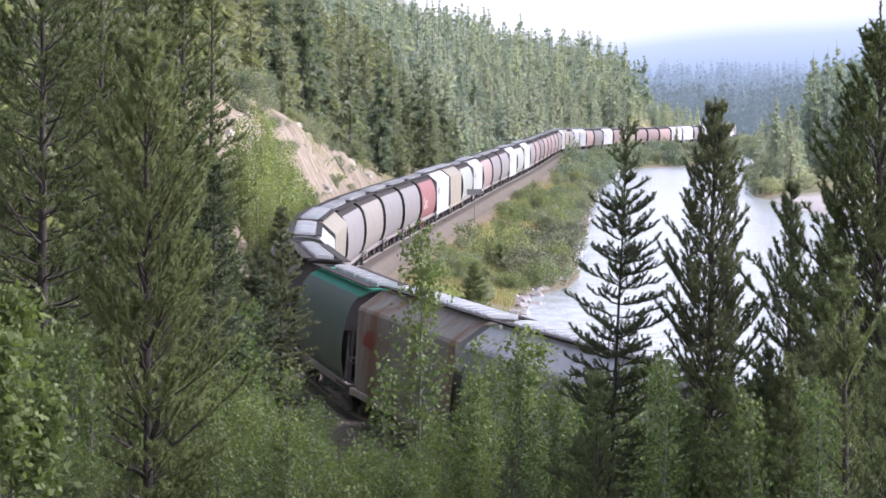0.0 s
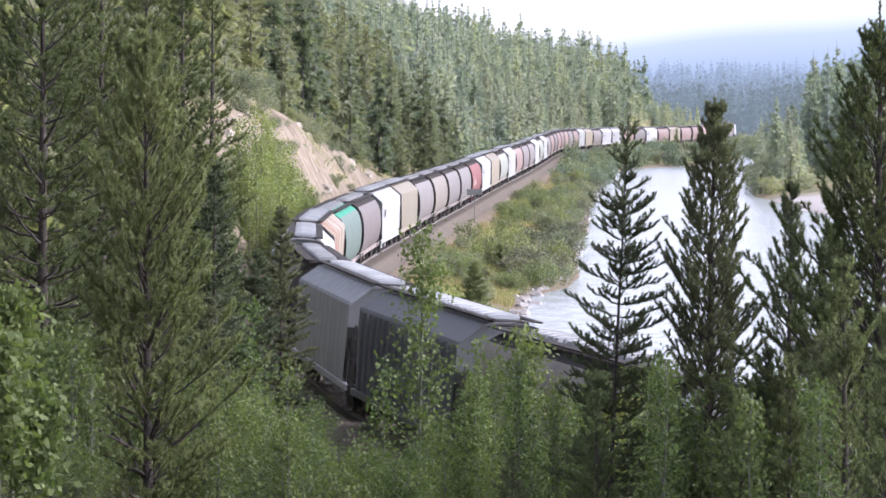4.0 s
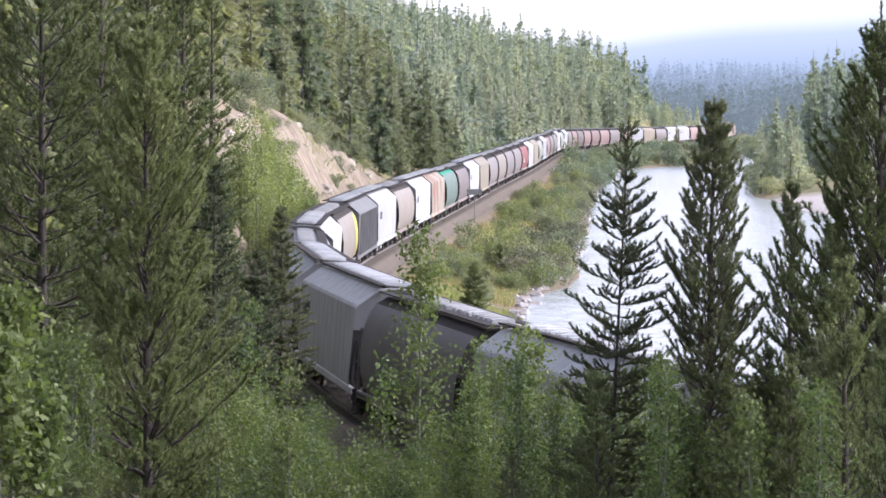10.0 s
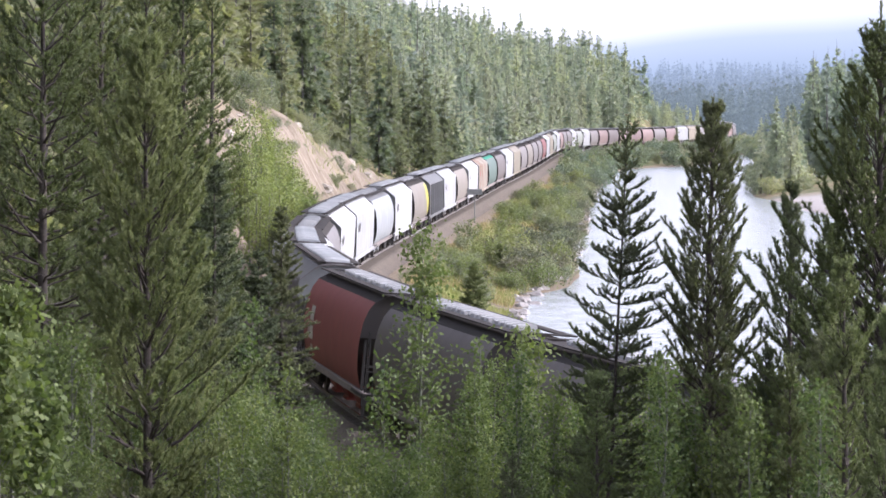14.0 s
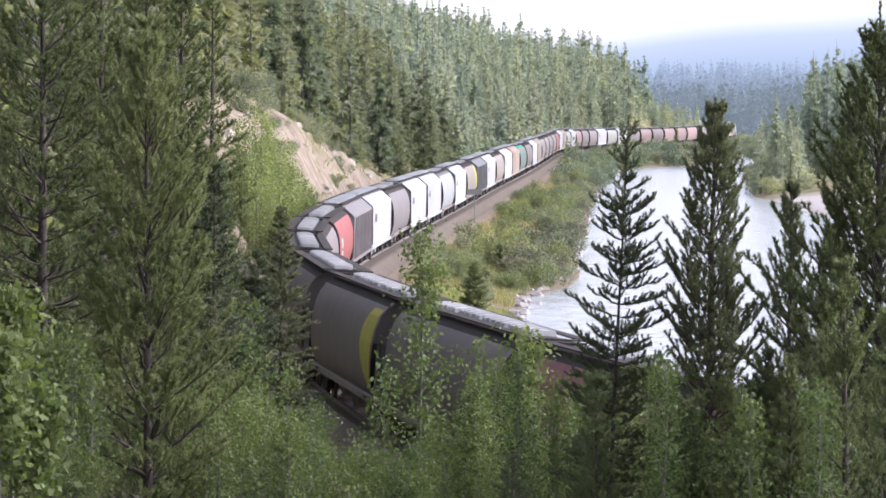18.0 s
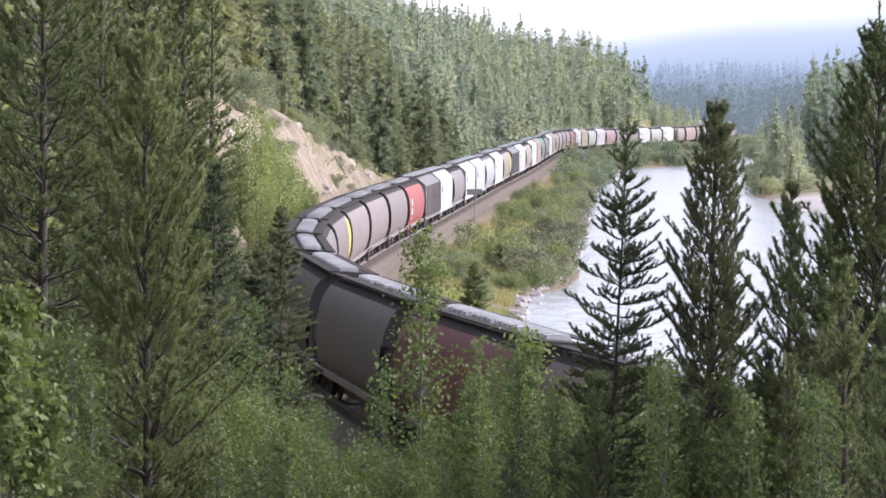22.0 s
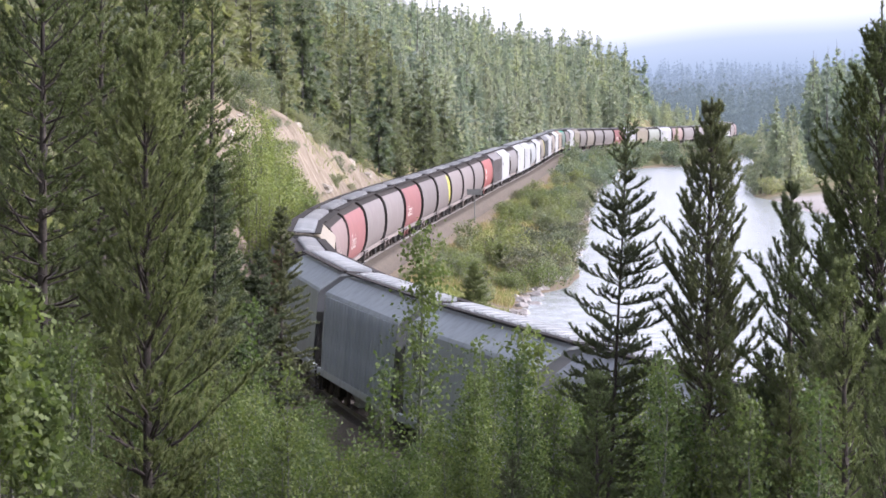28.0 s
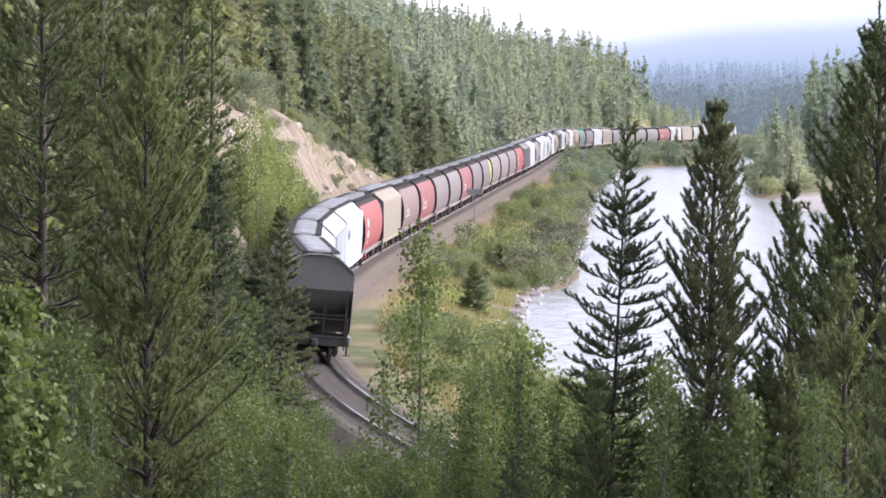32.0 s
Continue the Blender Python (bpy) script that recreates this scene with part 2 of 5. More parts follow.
def rail_at(s, q=0.0, z=0.0):
    """A place beside the line: station, offset to the river side, height over the rail tops."""
    x, y, zz, th, ro = (np.interp(s, S, a) for a in (TX, TY, TZ, TH, TR))
    u, w = q + z * ro, z - q * ro
    return np.stack([x + u * np.cos(th), y - u * np.sin(th), zz + w], -1)


def sweep(name, prof, s0, s1, ds, mats, smooth=False):
    """A mesh that sweeps a profile of (offset, height) along the line."""
    ss = np.arange(s0, s1 + 0.1, ds)
    P = np.stack([rail_at(ss, q, z) for q, z in prof], 1)
    return grid_np(name, P, mats, smooth)


# ---- the lie of the land ----
WATER_Z = -3.0
_ty, _tx, _tz = TY, TX, TZ


def line_x(Y):
    return np.interp(Y, _ty, _tx)


def left_shore(Y):
    """Offset from the line to the river's near bank."""
    return np.interp(Y, [-200, 60, 120, 160, 184, 229, 238, 252, 275, 310, 383, 471, 570, 613, 627, 640, 690, 760, 900, 1200],
                     [30, 17, 14, 12.2, 11.7, 11.9, 13.6, 14.5, 14.0, 13.2, 12.3, 10.6, 11, 13, 18.5, 26, 38, 45, 55, 60])


def right_shore_x(Y):
    return np.interp(Y, [-200, 100, 200, 300, 380, 420, 456, 480, 520, 600, 700, 900, 1500],
                     [75, 60, 54, 49, 45.5, 45, 45, 47, 51, 59, 71, 96, 160])


def vnoise(X, Y, f, seed=0.0):
    """Cheap smooth noise from a few crossed waves, -1 to 1."""
    a = np.sin(X * f * 1.0 + 1.7 * np.sin(Y * f * 0.7 + seed) + seed)
    b = np.sin(Y * f * 1.13 + 1.3 * np.sin(X * f * 0.83 - seed) + 2.1 * seed)
    c = np.sin((X + Y) * f * 2.3 + 1.1 * np.sin((X - Y) * f * 1.7 + seed))
    return (a + b + 0.7 * c) / 2.7


def ground_z(X, Y):
    X, Y = np.asarray(X, dtype=float), np.asarray(Y, dtype=float)
    q = X - line_x(Y)
    tz = np.interp(Y, _ty, _tz)
    # river side
    sh = left_shore(Y) + 0.7 * vnoise(X * 0, Y, 0.06, 2.0)
    zr = tz - 0.95 - 0.10 * np.clip(q - 3.4, 0, 3)
    zr = zr + (WATER_Z + 0.06 - zr) * sm(4.6, sh, q)
    zr = zr - 1.2 * sm(sh, sh + 4, q)
    xr = right_shore_x(Y) + 1.5 * vnoise(X * 0, Y, 0.06, 5.0)
    far = -2.6 + 1.9 * sm(0, 22, X - xr) + 6 * sm(150, 900, X - xr) + 50 * sm(500, 2200, X - xr)
    zr = np.where(X > xr - 5, WATER_Z - 1.2 + (far - WATER_Z + 1.2) * sm(-5, 3, X - xr), zr)
    # hill side
    d = np.clip(-q - 3.6, 0, None)
    cut = np.interp(Y, [60, 110, 150, 200, 240, 262, 285, 310, 335, 380, 480], [0, 1.5, 6, 9.6, 10.8, 10.6, 8.4, 5.4, 3.3, 1.7, 1.2])
    steep = np.interp(Y, [60, 120, 160, 250, 330, 400], [0.5, 0.8, 1.5, 1.9, 1.1, 0.6])
    rise = np.minimum(d * steep, cut + 0 * d)
    over = np.clip(d - cut / steep, 0, None)
    slope = np.interp(Y, [-100, 60, 120, 260, 400, 560, 700, 800, 870, 915, 970], [0.37, 0.37, 0.5, 0.55, 0.54, 0.57, 0.64, 0.74, 0.98, 0.3, 0.1])
    up = over * slope
    up = np.where(up > 45, 45 + (up - 45) * 0.45, up)
    up = np.minimum(up, 170 + 0 * up)
    # the far shoulder of the hill, shaped to fit the camera's skyline: a low brow over the line, a shelf, then the
    # ridge
    brow = np.interp(d, [0, 12, 20, 33, 43, 60, 75, 110, 300], [0.5, 10.0, 13.0, 13.5, 19.0, 22.0, 25, 29, 60])
    up = np.minimum(up, brow + 60 * (1 - sm(480, 640, Y)))
    gully = 0.55 * np.abs(vnoise(X * 0.3, Y, 0.55, 3.3)) + 0.35 * vnoise(X, Y * 1.4, 1.1, 8.0)
    zl = tz - 0.95 + rise - gully * sm(0.5, 3, d) * (1 - sm(9, 13, d)) + up + 0.5 * vnoise(X, Y, 0.35, 1.0) * sm(0, 3, d) + 1.2 * vnoise(X, Y, 0.07, 4.0) * sm(6, 25, d)
    # wooded rise that closes the valley floor
    return np.where(q < -3.4, zl, np.where(q > 3.4, zr, tz - 0.95)) + 24 * sm(1500, 2900, Y)


_q = np.concatenate([-np.geomspace(3000, 62, 16), np.arange(-60, -14, 2.0), np.arange(-14, 22, 0.7), np.arange(22, 90, 3.0), np.geomspace(92, 3500, 18)])
_y = np.concatenate([np.arange(-140, 40, 6.0), np.arange(40, 140, 2.0), np.arange(140, 420, 1.25), np.arange(420, 900, 4.0), np.geomspace(905, 4700, 26)])
_Y, _Q = np.meshgrid(_y, _q, indexing="ij")
_X = line_x(_Y) + _Q
_Z = ground_z(_X, _Y)
_me = grid_np("ground", np.stack([_X, _Y, _Z], -1), [M_GROUND])
_col = _me.color_attributes.new("soil", "FLOAT_COLOR", "POINT")
_clay_m = sm(3.2, 4.4, -_Q) * (1 - sm(9.5, 13.5, -_Q + 0.8 * vnoise(_X, _Y, 0.5, 3.0))) * sm(150, 195, _Y + 12 * vnoise(_X, _Y, 0.2, 7.0)) * (1 - sm(325, 350, _Y))
_clay_m = np.clip(_clay_m * sm(-0.75, -0.35, vnoise(_X, _Z * 2 + _Y, 0.22, 9.0)), 0, 1)
_grav_m = sm(-4.5, -3.4, _Q) * (1 - sm(3.8, 6.4, _Q + 0.8 * vnoise(_X, _Y, 0.3, 6.0) + 3.6 * (1 - sm(170, 215, _Y))))
_shore = 1 - sm(0.1, 0.4, abs(_Z - WATER_Z) + 0.2 * vnoise(_X, _Y, 0.8, 2.0))
_bed = (_Z < WATER_Z).astype(float)
_bar = sm(-3, 2, _X - right_shore_x(_Y)) * (1 - sm(6, 14, _X - right_shore_x(_Y))) * sm(330, 360, _Y) * (1 - sm(425, 445, _Y))
_grav_m = np.clip(np.maximum.reduce([_grav_m, _shore * (_Q > 3), _bed]), 0, 1)
_rgba = np.stack([_clay_m, _grav_m, _bar, 0 * _Z + 1], -1).astype(np.float32)
_col.data.foreach_set("color", _rgba.ravel())
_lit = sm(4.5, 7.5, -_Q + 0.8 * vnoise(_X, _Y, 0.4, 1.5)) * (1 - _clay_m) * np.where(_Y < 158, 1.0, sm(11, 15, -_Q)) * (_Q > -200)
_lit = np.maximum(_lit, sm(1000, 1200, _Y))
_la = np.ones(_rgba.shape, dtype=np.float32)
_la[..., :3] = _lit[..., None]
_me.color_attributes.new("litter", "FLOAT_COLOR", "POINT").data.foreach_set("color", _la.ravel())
ground = tagged(new("ground", _me), "grassy valley floor and steep hillside with a bare clay cut", "ground", kind="structure")

# ---- river ----
_wy = np.concatenate([np.arange(-140, 120, 20.0), np.arange(120, 760, 10.0), np.arange(760, 900, 20.0)])
_wp = np.stack([np.stack([line_x(_wy) + 4.5 + (right_shore_x(_wy) + 6 - line_x(_wy) - 4.5) * k, _wy, 0 * _wy + WATER_Z], -1) for k in np.linspace(0, 1, 9)], 1)
river = tagged(new("water", grid_np("water", _wp, [M_WATER])), "pale silty mountain river with small ripples", "river", kind="structure")

# ---- ballast, rails and ties ----
ballast = tagged(new("ballast", sweep("ballast", [(-3.7, -1.1), (-2.7, -0.85), (-1.8, -0.22), (-1.6, -0.16), (1.6, -0.16), (1.8, -0.22), (2.4, -0.75), (3.0, -1.1)], -330, 1250, 4.0, [M_BALLAST])),
                 "grey crushed-stone ballast bed under the rails", "track bed", kind="structure")
track = thing("railway_track", "steel rails on wooden ties curving along the river", "railway track", kind="structure")
for q in (-0.755, 0.755):
    rail = part("rail", sweep("rail", [(q - 0.07, -0.17), (q - 0.065, -0.15), (q - 0.012, -0.13), (q - 0.012, -0.04), (q - 0.036, -0.03), (q - 0.036, 0.0)], -330, 1250, 2.5, [M_RAIL]), None, track)
    part("rail_web", sweep("rail_web", [(q + 0.036, 0.0), (q + 0.036, -0.03), (q + 0.012, -0.04), (q + 0.012, -0.13), (q + 0.065, -0.15), (q + 0.07, -0.17)], -330, 1250, 2.5, [M_RAIL]), None, rail)
    part("rail_head", sweep("rail_head", [(q - 0.036, 0.0), (q + 0.036, 0.0)], -330, 1250, 2.5, [M_RAILTOP]), None, rail, "polished rail head")

MESH_TIE = mesh_bm("tie", (lambda bm: (box(bm, -1.3, 1.3, -0.11, 0.11, -0.33, -0.135, 0.01), bm)[1])(bmesh.new()), M_TIE)
for _k in range(170):
    _s = -158 + _k * 0.55
    _p = rail_at(_s)
    _th, _ro = float(np.interp(_s, S, TH)), float(np.interp(_s, S, TR))
    part("tie", MESH_TIE, None, track, at=pose(*_p, 0, math.degrees(_ro), -math.degrees(_th)))


# ---- the grain train ----
PAINTS = {
    "taupe": paint("taupe_paint", (0.195, 0.178, 0.172)),
    "brown": paint("brown_paint", (0.175, 0.150, 0.143)),
    "rose": paint("faded_brown_paint", (0.255, 0.185, 0.17)),
    "red": paint("red_paint", (0.30, 0.088, 0.078)),
    "faded": paint("faded_red_paint", (0.185, 0.132, 0.122)),
    "maroon": paint("dull_red_paint", (0.22, 0.088, 0.085)),
    "white": paint("white_paint", (0.395, 0.40, 0.40), dirt=0.7),
    "pale": paint("pale_grey_paint", (0.42, 0.455, 0.462), dirt=0.5),
    "grey": paint("grey_paint", (0.29, 0.305, 0.308)),
    "slate": paint("dark_grey_paint", (0.15, 0.15, 0.15)),
    "cream": paint("cream_paint", (0.265, 0.232, 0.178), dirt=0.5),
    "tan": paint("tan_paint", (0.24, 0.212, 0.182)),
    "green": paint("green_paint", (0.125, 0.172, 0.148), dirt=0.6),
    "olive": paint("grey_green_paint", (0.27, 0.285, 0.25)),
}


def rusted(name, c, rust):
    """Old pale paint largely eaten by rust: broad blotches that run down in streaks."""
    m = paint(name, c, dirt=0.6, rough=0.8, spec=0.1)
    nt = m.node_tree
    b = nt.nodes["Principled BSDF"]
    old = b.inputs["Base Color"].links[0].from_socket
    n = noise_node(nt, 0.55, 6, 0.7, stretch=(1.0, 1.0, 0.35))
    eaten = ramp(nt, n.outputs[0], [(0.47, (0, 0, 0)), (0.62, (0.85, 0.85, 0.85))]).outputs[0]
    nt.links.new(mixc(nt, eaten, old, mixc(nt, noise_node(nt, 4.0, 5, 0.7).outputs[0], scaled(rust, 0.6), scaled(rust, 1.4))), b.inputs["Base Color"])
    return m


PAINTS["rusty"] = rusted("rusted_cream_paint", (0.36, 0.33, 0.28), (0.20, 0.105, 0.062))
P_ROOF_ENDSHADE = paint("dark_roof_and_end_shade_paint", (0.055, 0.05, 0.047), dirt=0.2, rough=0.9, spec=0.06)
P_SILL = paint("dusty_sill_paint", (0.24, 0.205, 0.19), dirt=0.6)
P_LID = paint("pale_hatch_lids", (0.47, 0.47, 0.465), dirt=0.3, rough=0.8, spec=0.1)
P_LIDGREY = paint("grey_hatch_lids", (0.55, 0.56, 0.56), dirt=0.3, rough=0.8, spec=0.1)
P_ROOFGREY = paint("weathered_roof_paint", (0.20, 0.205, 0.205), dirt=0.35, rough=0.88, spec=0.08)
P_YELLOW = paint("yellow_paint", (0.48, 0.44, 0.085), dirt=0.35)
P_LETTER = paint("pale_lettering", (0.62, 0.58, 0.52), dirt=0.2)
P_LETTER_DARK = paint("dark_lettering", (0.06, 0.055, 0.05), dirt=0.1)
P_GREENROOF = paint("green_roof_paint", (0.06, 0.26, 0.18), dirt=0.3, rough=0.85, spec=0.1)
P_LETTER_RED = paint("red_lettering", (0.30, 0.06, 0.05), dirt=0.1)

CAR = 18.1
END = 8.62
HALF = {"round": 7.75, "flat": 8.1}
# half profiles of the body (half width, height), from the sill up to the roof's crown
ROUND = [(1.30, 1.12), (1.47, 1.40), (1.58, 1.85), (1.62, 2.40), (1.60, 2.95), (1.52, 3.45), (1.37, 3.88), (1.16, 4.18)]
ROUND_ROOF = [(1.16, 4.18), (0.80, 4.40), (0.42, 4.50), (0.0, 4.52)]
FLAT = [(1.50, 1.12), (1.55, 1.40), (1.56, 2.20), (1.56, 3.10), (1.555, 3.86)]
FLAT_ROOF = [(1.555, 3.86), (1.50, 3.97), (0.80, 4.54), (0.42, 4.62), (0.0, 4.64)]
# how far the hatches and walkways stand above the lowest roof
LIFT = {"round": 0.09, "flat": 0.22}


def end_y(z, L):
    """How far the body reaches at a height: the ends slope in under the upper panel."""
    return L if z > 2.75 else 5.2 + (L - 5.2) * max(0.0, (z - 1.12) / 1.63)


def side_end(z, L):
    return L - 0.02 if z > 2.6 else L - 0.02 - 0.3 * (2.6 - z) / 1.5


def side_mesh(half, sgn, L):
    bm = bmesh.new()
    rows = 8
    rings = []
    for r in range(rows + 1):
        k = -1 + 2 * r / rows
        rings.append([bm.verts.new((sgn * w, k * side_end(z, L), z)) for w, z in half])
    for a, b in zip(rings, rings[1:]):
        for i in range(len(half) - 1):
            f = (a[i], b[i], b[i + 1], a[i + 1])
            bm.faces.new(f if sgn > 0 else f[::-1])
    return mesh_bm("side", bm, None, True)


def roof_mesh(roof, L):
    prof = roof + [(-w, z) for w, z in reversed(roof[:-1])]
    bm = bmesh.new()
    rings = [[bm.verts.new((w, y, z)) for w, z in prof] for y in np.linspace(-L - 0.12, L + 0.12, 7)]
    for a, b in zip(rings, rings[1:]):
        for i in range(len(prof) - 1):
            bm.faces.new((a[i], b[i], b[i + 1], a[i + 1]))
    for ring in (rings[0], rings[-1]):
        low = [bm.verts.new((v.co.x, v.co.y, v.co.z - 0.06)) for v in ring]
        for i in range(len(ring) - 1):
            bm.faces.new((ring[i], ring[i + 1], low[i + 1], low[i]))
    return mesh_bm("roof", bm, None, False)


def end_mesh(half, roof, sgn, L):
    """Upper end panel and the sloping sheet beneath it."""
    prof = half + roof[1:]
    bm = bmesh.new()
    rows = [(w, z) for w, z in prof]
    lo = [bm.verts.new((-w, sgn * end_y(z, L), z)) for w, z in rows]
    hi = [bm.verts.new((w, sgn * end_y(z, L), z)) for w, z in rows]
    for i in range(len(rows) - 1):
        if rows[i + 1][0] < 1e-6:
            bm.faces.new((lo[i], hi[i], hi[i + 1]))
        else:
            bm.faces.new((lo[i], hi[i], hi[i + 1], lo[i + 1]))
    return mesh_bm("end_panel", bm, None, False)


def bm_mesh(fn, name="piece", material=None):
    bm = bmesh.new()
    fn(bm)
    return mesh_bm(name, bm, material)


def ladder(bm):
    for dy in (0.0, 0.42):
        box(bm, -0.02, 0.02, dy - 0.02, dy + 0.02, 0.55, 3.2)
    for k in range(7):
        box(bm, -0.015, 0.015, 0.0, 0.42, 0.62 + k * 0.42, 0.655 + k * 0.42)


def chute(bm):
    v = box(bm, -1.25, 1.25, -1.55, 1.55, 0.32, 1.3)
    for p in v:
        if p.co.z < 0.5:
            p.co.x *= 0.62
            p.co.y *= 0.32
    box(bm, -0.85, 0.85, -0.5, 0.5, 0.22, 0.34)


def wheelset(bm):
    for x in (-0.76, 0.76):
        c = bmesh.ops.create_cone(bm, cap_ends=True, segments=20, radius1=0.457, radius2=0.457, depth=0.13)
        bmesh.ops.transform(bm, matrix=Matrix.Translation((x, 0, 0.457)) @ Matrix.Rotation(math.pi / 2, 4, "Y"), verts=c["verts"])
        s = 1 if x > 0 else -1
        c = bmesh.ops.create_cone(bm, cap_ends=True, segments=16, radius1=0.18, radius2=0.12, depth=0.16)
        bmesh.ops.transform(bm, matrix=Matrix.Translation((x + s * 0.12, 0, 0.457)) @ Matrix.Rotation(math.pi / 2, 4, "Y"), verts=c["verts"])
    rod(bm, (-0.95, 0, 0.457), (0.95, 0, 0.457), 0.085, 8)


def side_frame(bm):
    box(bm, -0.09, 0.09, -1.15, 1.15, 0.62, 0.78, 0.03)
    box(bm, -0.09, 0.09, -0.55, 0.55, 0.18, 0.32, 0.03)
    for s in (-1, 1):
        v = box(bm, -0.08, 0.08, 0.28 * s - 0.12, 0.28 * s + 0.12, 0.25, 0.7)
        box(bm, -0.12, 0.12, 0.89 * s - 0.17, 0.89 * s + 0.17, 0.32, 0.68, 0.04)
        rod(bm, (0, 0.5 * s, 0.28), (0, 0.95 * s, 0.68), 0.07, 6)
    for k in (-0.13, 0.13):
        rod(bm, (0, k, 0.3), (0, k, 0.66), 0.09, 8)


def bolster(bm):
    box(bm, -0.95, 0.95, -0.2, 0.2, 0.45, 0.85, 0.04)


def coupler(bm):
    box(bm, -0.16, 0.16, END - 0.1, END + 0.25, 0.72, 1.0, 0.03)
    box(bm, -0.13, 0.13, END + 0.2, CAR / 2 + 0.04, 0.7, 1.02, 0.05)


def platform(bm):
    box(bm, -1.5, 1.5, 5.8, END, 1.0, 1.1)
    box(bm, -1.5, 1.5, END - 0.13, END, 0.72, 1.12)
    for x in (-1.42, 1.42):
        box(bm, x - 0.04, x + 0.04, END - 0.12, END - 0.02, 0.35, 1.0)
        box(bm, x - 0.16, x + 0.16, END - 0.12, END - 0.02, 0.33, 0.37)


def end_posts(bm):
    for x in (-0.42, 0.42):
        box(bm, x - 0.05, x + 0.05, 7.3, 7.42, 1.05, 2.8)
    for x in (-1.38, 1.38):
        box(bm, x - 0.05, x + 0.05, 7.55, 7.68, 1.05, 3.3)
    box(bm, -1.42, 1.42, 7.56, 7.67, 1.95, 2.02)
    box(bm, -1.42, 1.42, END - 0.1, END - 0.06, 1.85, 1.9)
    for x in (-1.4, 1.4):
        box(bm, x - 0.025, x + 0.025, END - 0.1, END - 0.05, 1.1, 1.9)


def flip(m):
    return Matrix.Rotation(math.pi, 4, "Z") @ m


I4 = Matrix.Identity(4)
ME = {
    "round": dict(sides=[side_mesh(ROUND, 1, HALF["round"]), side_mesh(ROUND, -1, HALF["round"])], roof=roof_mesh(ROUND_ROOF, HALF["round"]), ends=[end_mesh(ROUND, ROUND_ROOF, 1, HALF["round"]), end_mesh(ROUND, ROUND_ROOF, -1, HALF["round"])]),
    "flat": dict(sides=[side_mesh(FLAT, 1, HALF["flat"]), side_mesh(FLAT, -1, HALF["flat"])], roof=roof_mesh(FLAT_ROOF, HALF["flat"]), ends=[end_mesh(FLAT, FLAT_ROOF, 1, HALF["flat"]), end_mesh(FLAT, FLAT_ROOF, -1, HALF["flat"])]),
}
MESH_LADDER = bm_mesh(ladder, "ladder", M_STEEL)
MESH_CHUTE = bm_mesh(chute, "hopper_chute")
MESH_WHEELSET = bm_mesh(wheelset, "wheelset", M_WHEEL)
MESH_FRAME = bm_mesh(side_frame, "side_frame", M_STEEL)
MESH_BOLSTER = bm_mesh(bolster, "truck", M_STEEL)
MESH_COUPLER = bm_mesh(coupler, "coupler", M_STEEL)
MESH_PLATFORM = bm_mesh(platform, "end_platform", M_STEEL)
MESH_POSTS = bm_mesh(end_posts, "end_posts", M_STEEL)
MESH_SILL = {k: bm_mesh(lambda bm, w=w: box(bm, w - 0.1, w + 0.06, -END, END, 0.92, 1.16, 0.02), "side_sill") for k, w in (("round", 1.42), ("flat", 1.52))}
MESH_CENTRE = bm_mesh(lambda bm: box(bm, -0.2, 0.2, -END, END, 0.72, 1.0), "centre_sill", M_STEEL)
MESH_WALK = bm_mesh(lambda bm: [box(bm, x - 0.2, x + 0.2, -END + 0.2, END - 0.2, 4.44, 4.48) for x in (-0.8, 0.8)] +
                    [box(bm, -1.0, 1.0, s * (END - 0.4) - 0.2, s * (END - 0.4) + 0.2, 4.445, 4.485) for s in (-1, 1)], "running_board")

MESH_WALK_FLAT = bm_mesh(lambda bm: [box(bm, -0.54, 0.54, -END + 0.6, END - 0.6, 4.36, 4.45), box(bm, -0.86, -0.56, -END + 0.2, END - 0.2, 4.46, 4.51), box(bm, 0.56, 0.86, -END + 0.2, END - 0.2, 4.46, 4.51)], "running_board")


def lid_shape(bm, half_len, w, ribs, top):
    """One pressed lid: a long low cover with raised cross bars."""
    ys = [(-half_len, 0.0)]
    for k in ribs:
        ys += [(k - 0.05, 0.0), (k - 0.049, 0.05), (k + 0.049, 0.05), (k + 0.05, 0.0)]
    ys.append((half_len, 0.0))
    rows = []
    for y, up in ys:
        ww = w + (0.06 if up else 0.0)
        rows.append([bm.verts.new(p) for p in ((-ww, y, 4.40), (-ww * 0.95, y, top - 0.05 + up), (-w * 0.4, y, top + up), (w * 0.4, y, top + up), (ww * 0.95, y, top - 0.05 + up), (ww, y, 4.40))])
    for a, b in zip(rows, rows[1:]):
        for i in range(5):
            bm.faces.new((a[i], b[i], b[i + 1], a[i + 1]))
    bm.faces.new(rows[0])
    bm.faces.new(rows[-1][::-1])


def lid(bm):
    lid_shape(bm, 0.27, 0.48, (0.0,), 4.58)


def lid_round(bm):
    lid_shape(bm, 1.42, 0.36, (-1.05, -0.35, 0.35, 1.05), 4.58)


MESH_LID = {"flat": bm_mesh(lid, "hatch_lid"), "round": bm_mesh(lid_round, "hatch_lid")}
MESH_RIB = bm_mesh(lambda bm: box(bm, 1.55, 1.66, -0.055, 0.055, 1.2, 3.84, 0.015), "rib")


def side_x(half, z):
    return float(np.interp(z, [h[1] for h in half], [h[0] for h in half]))


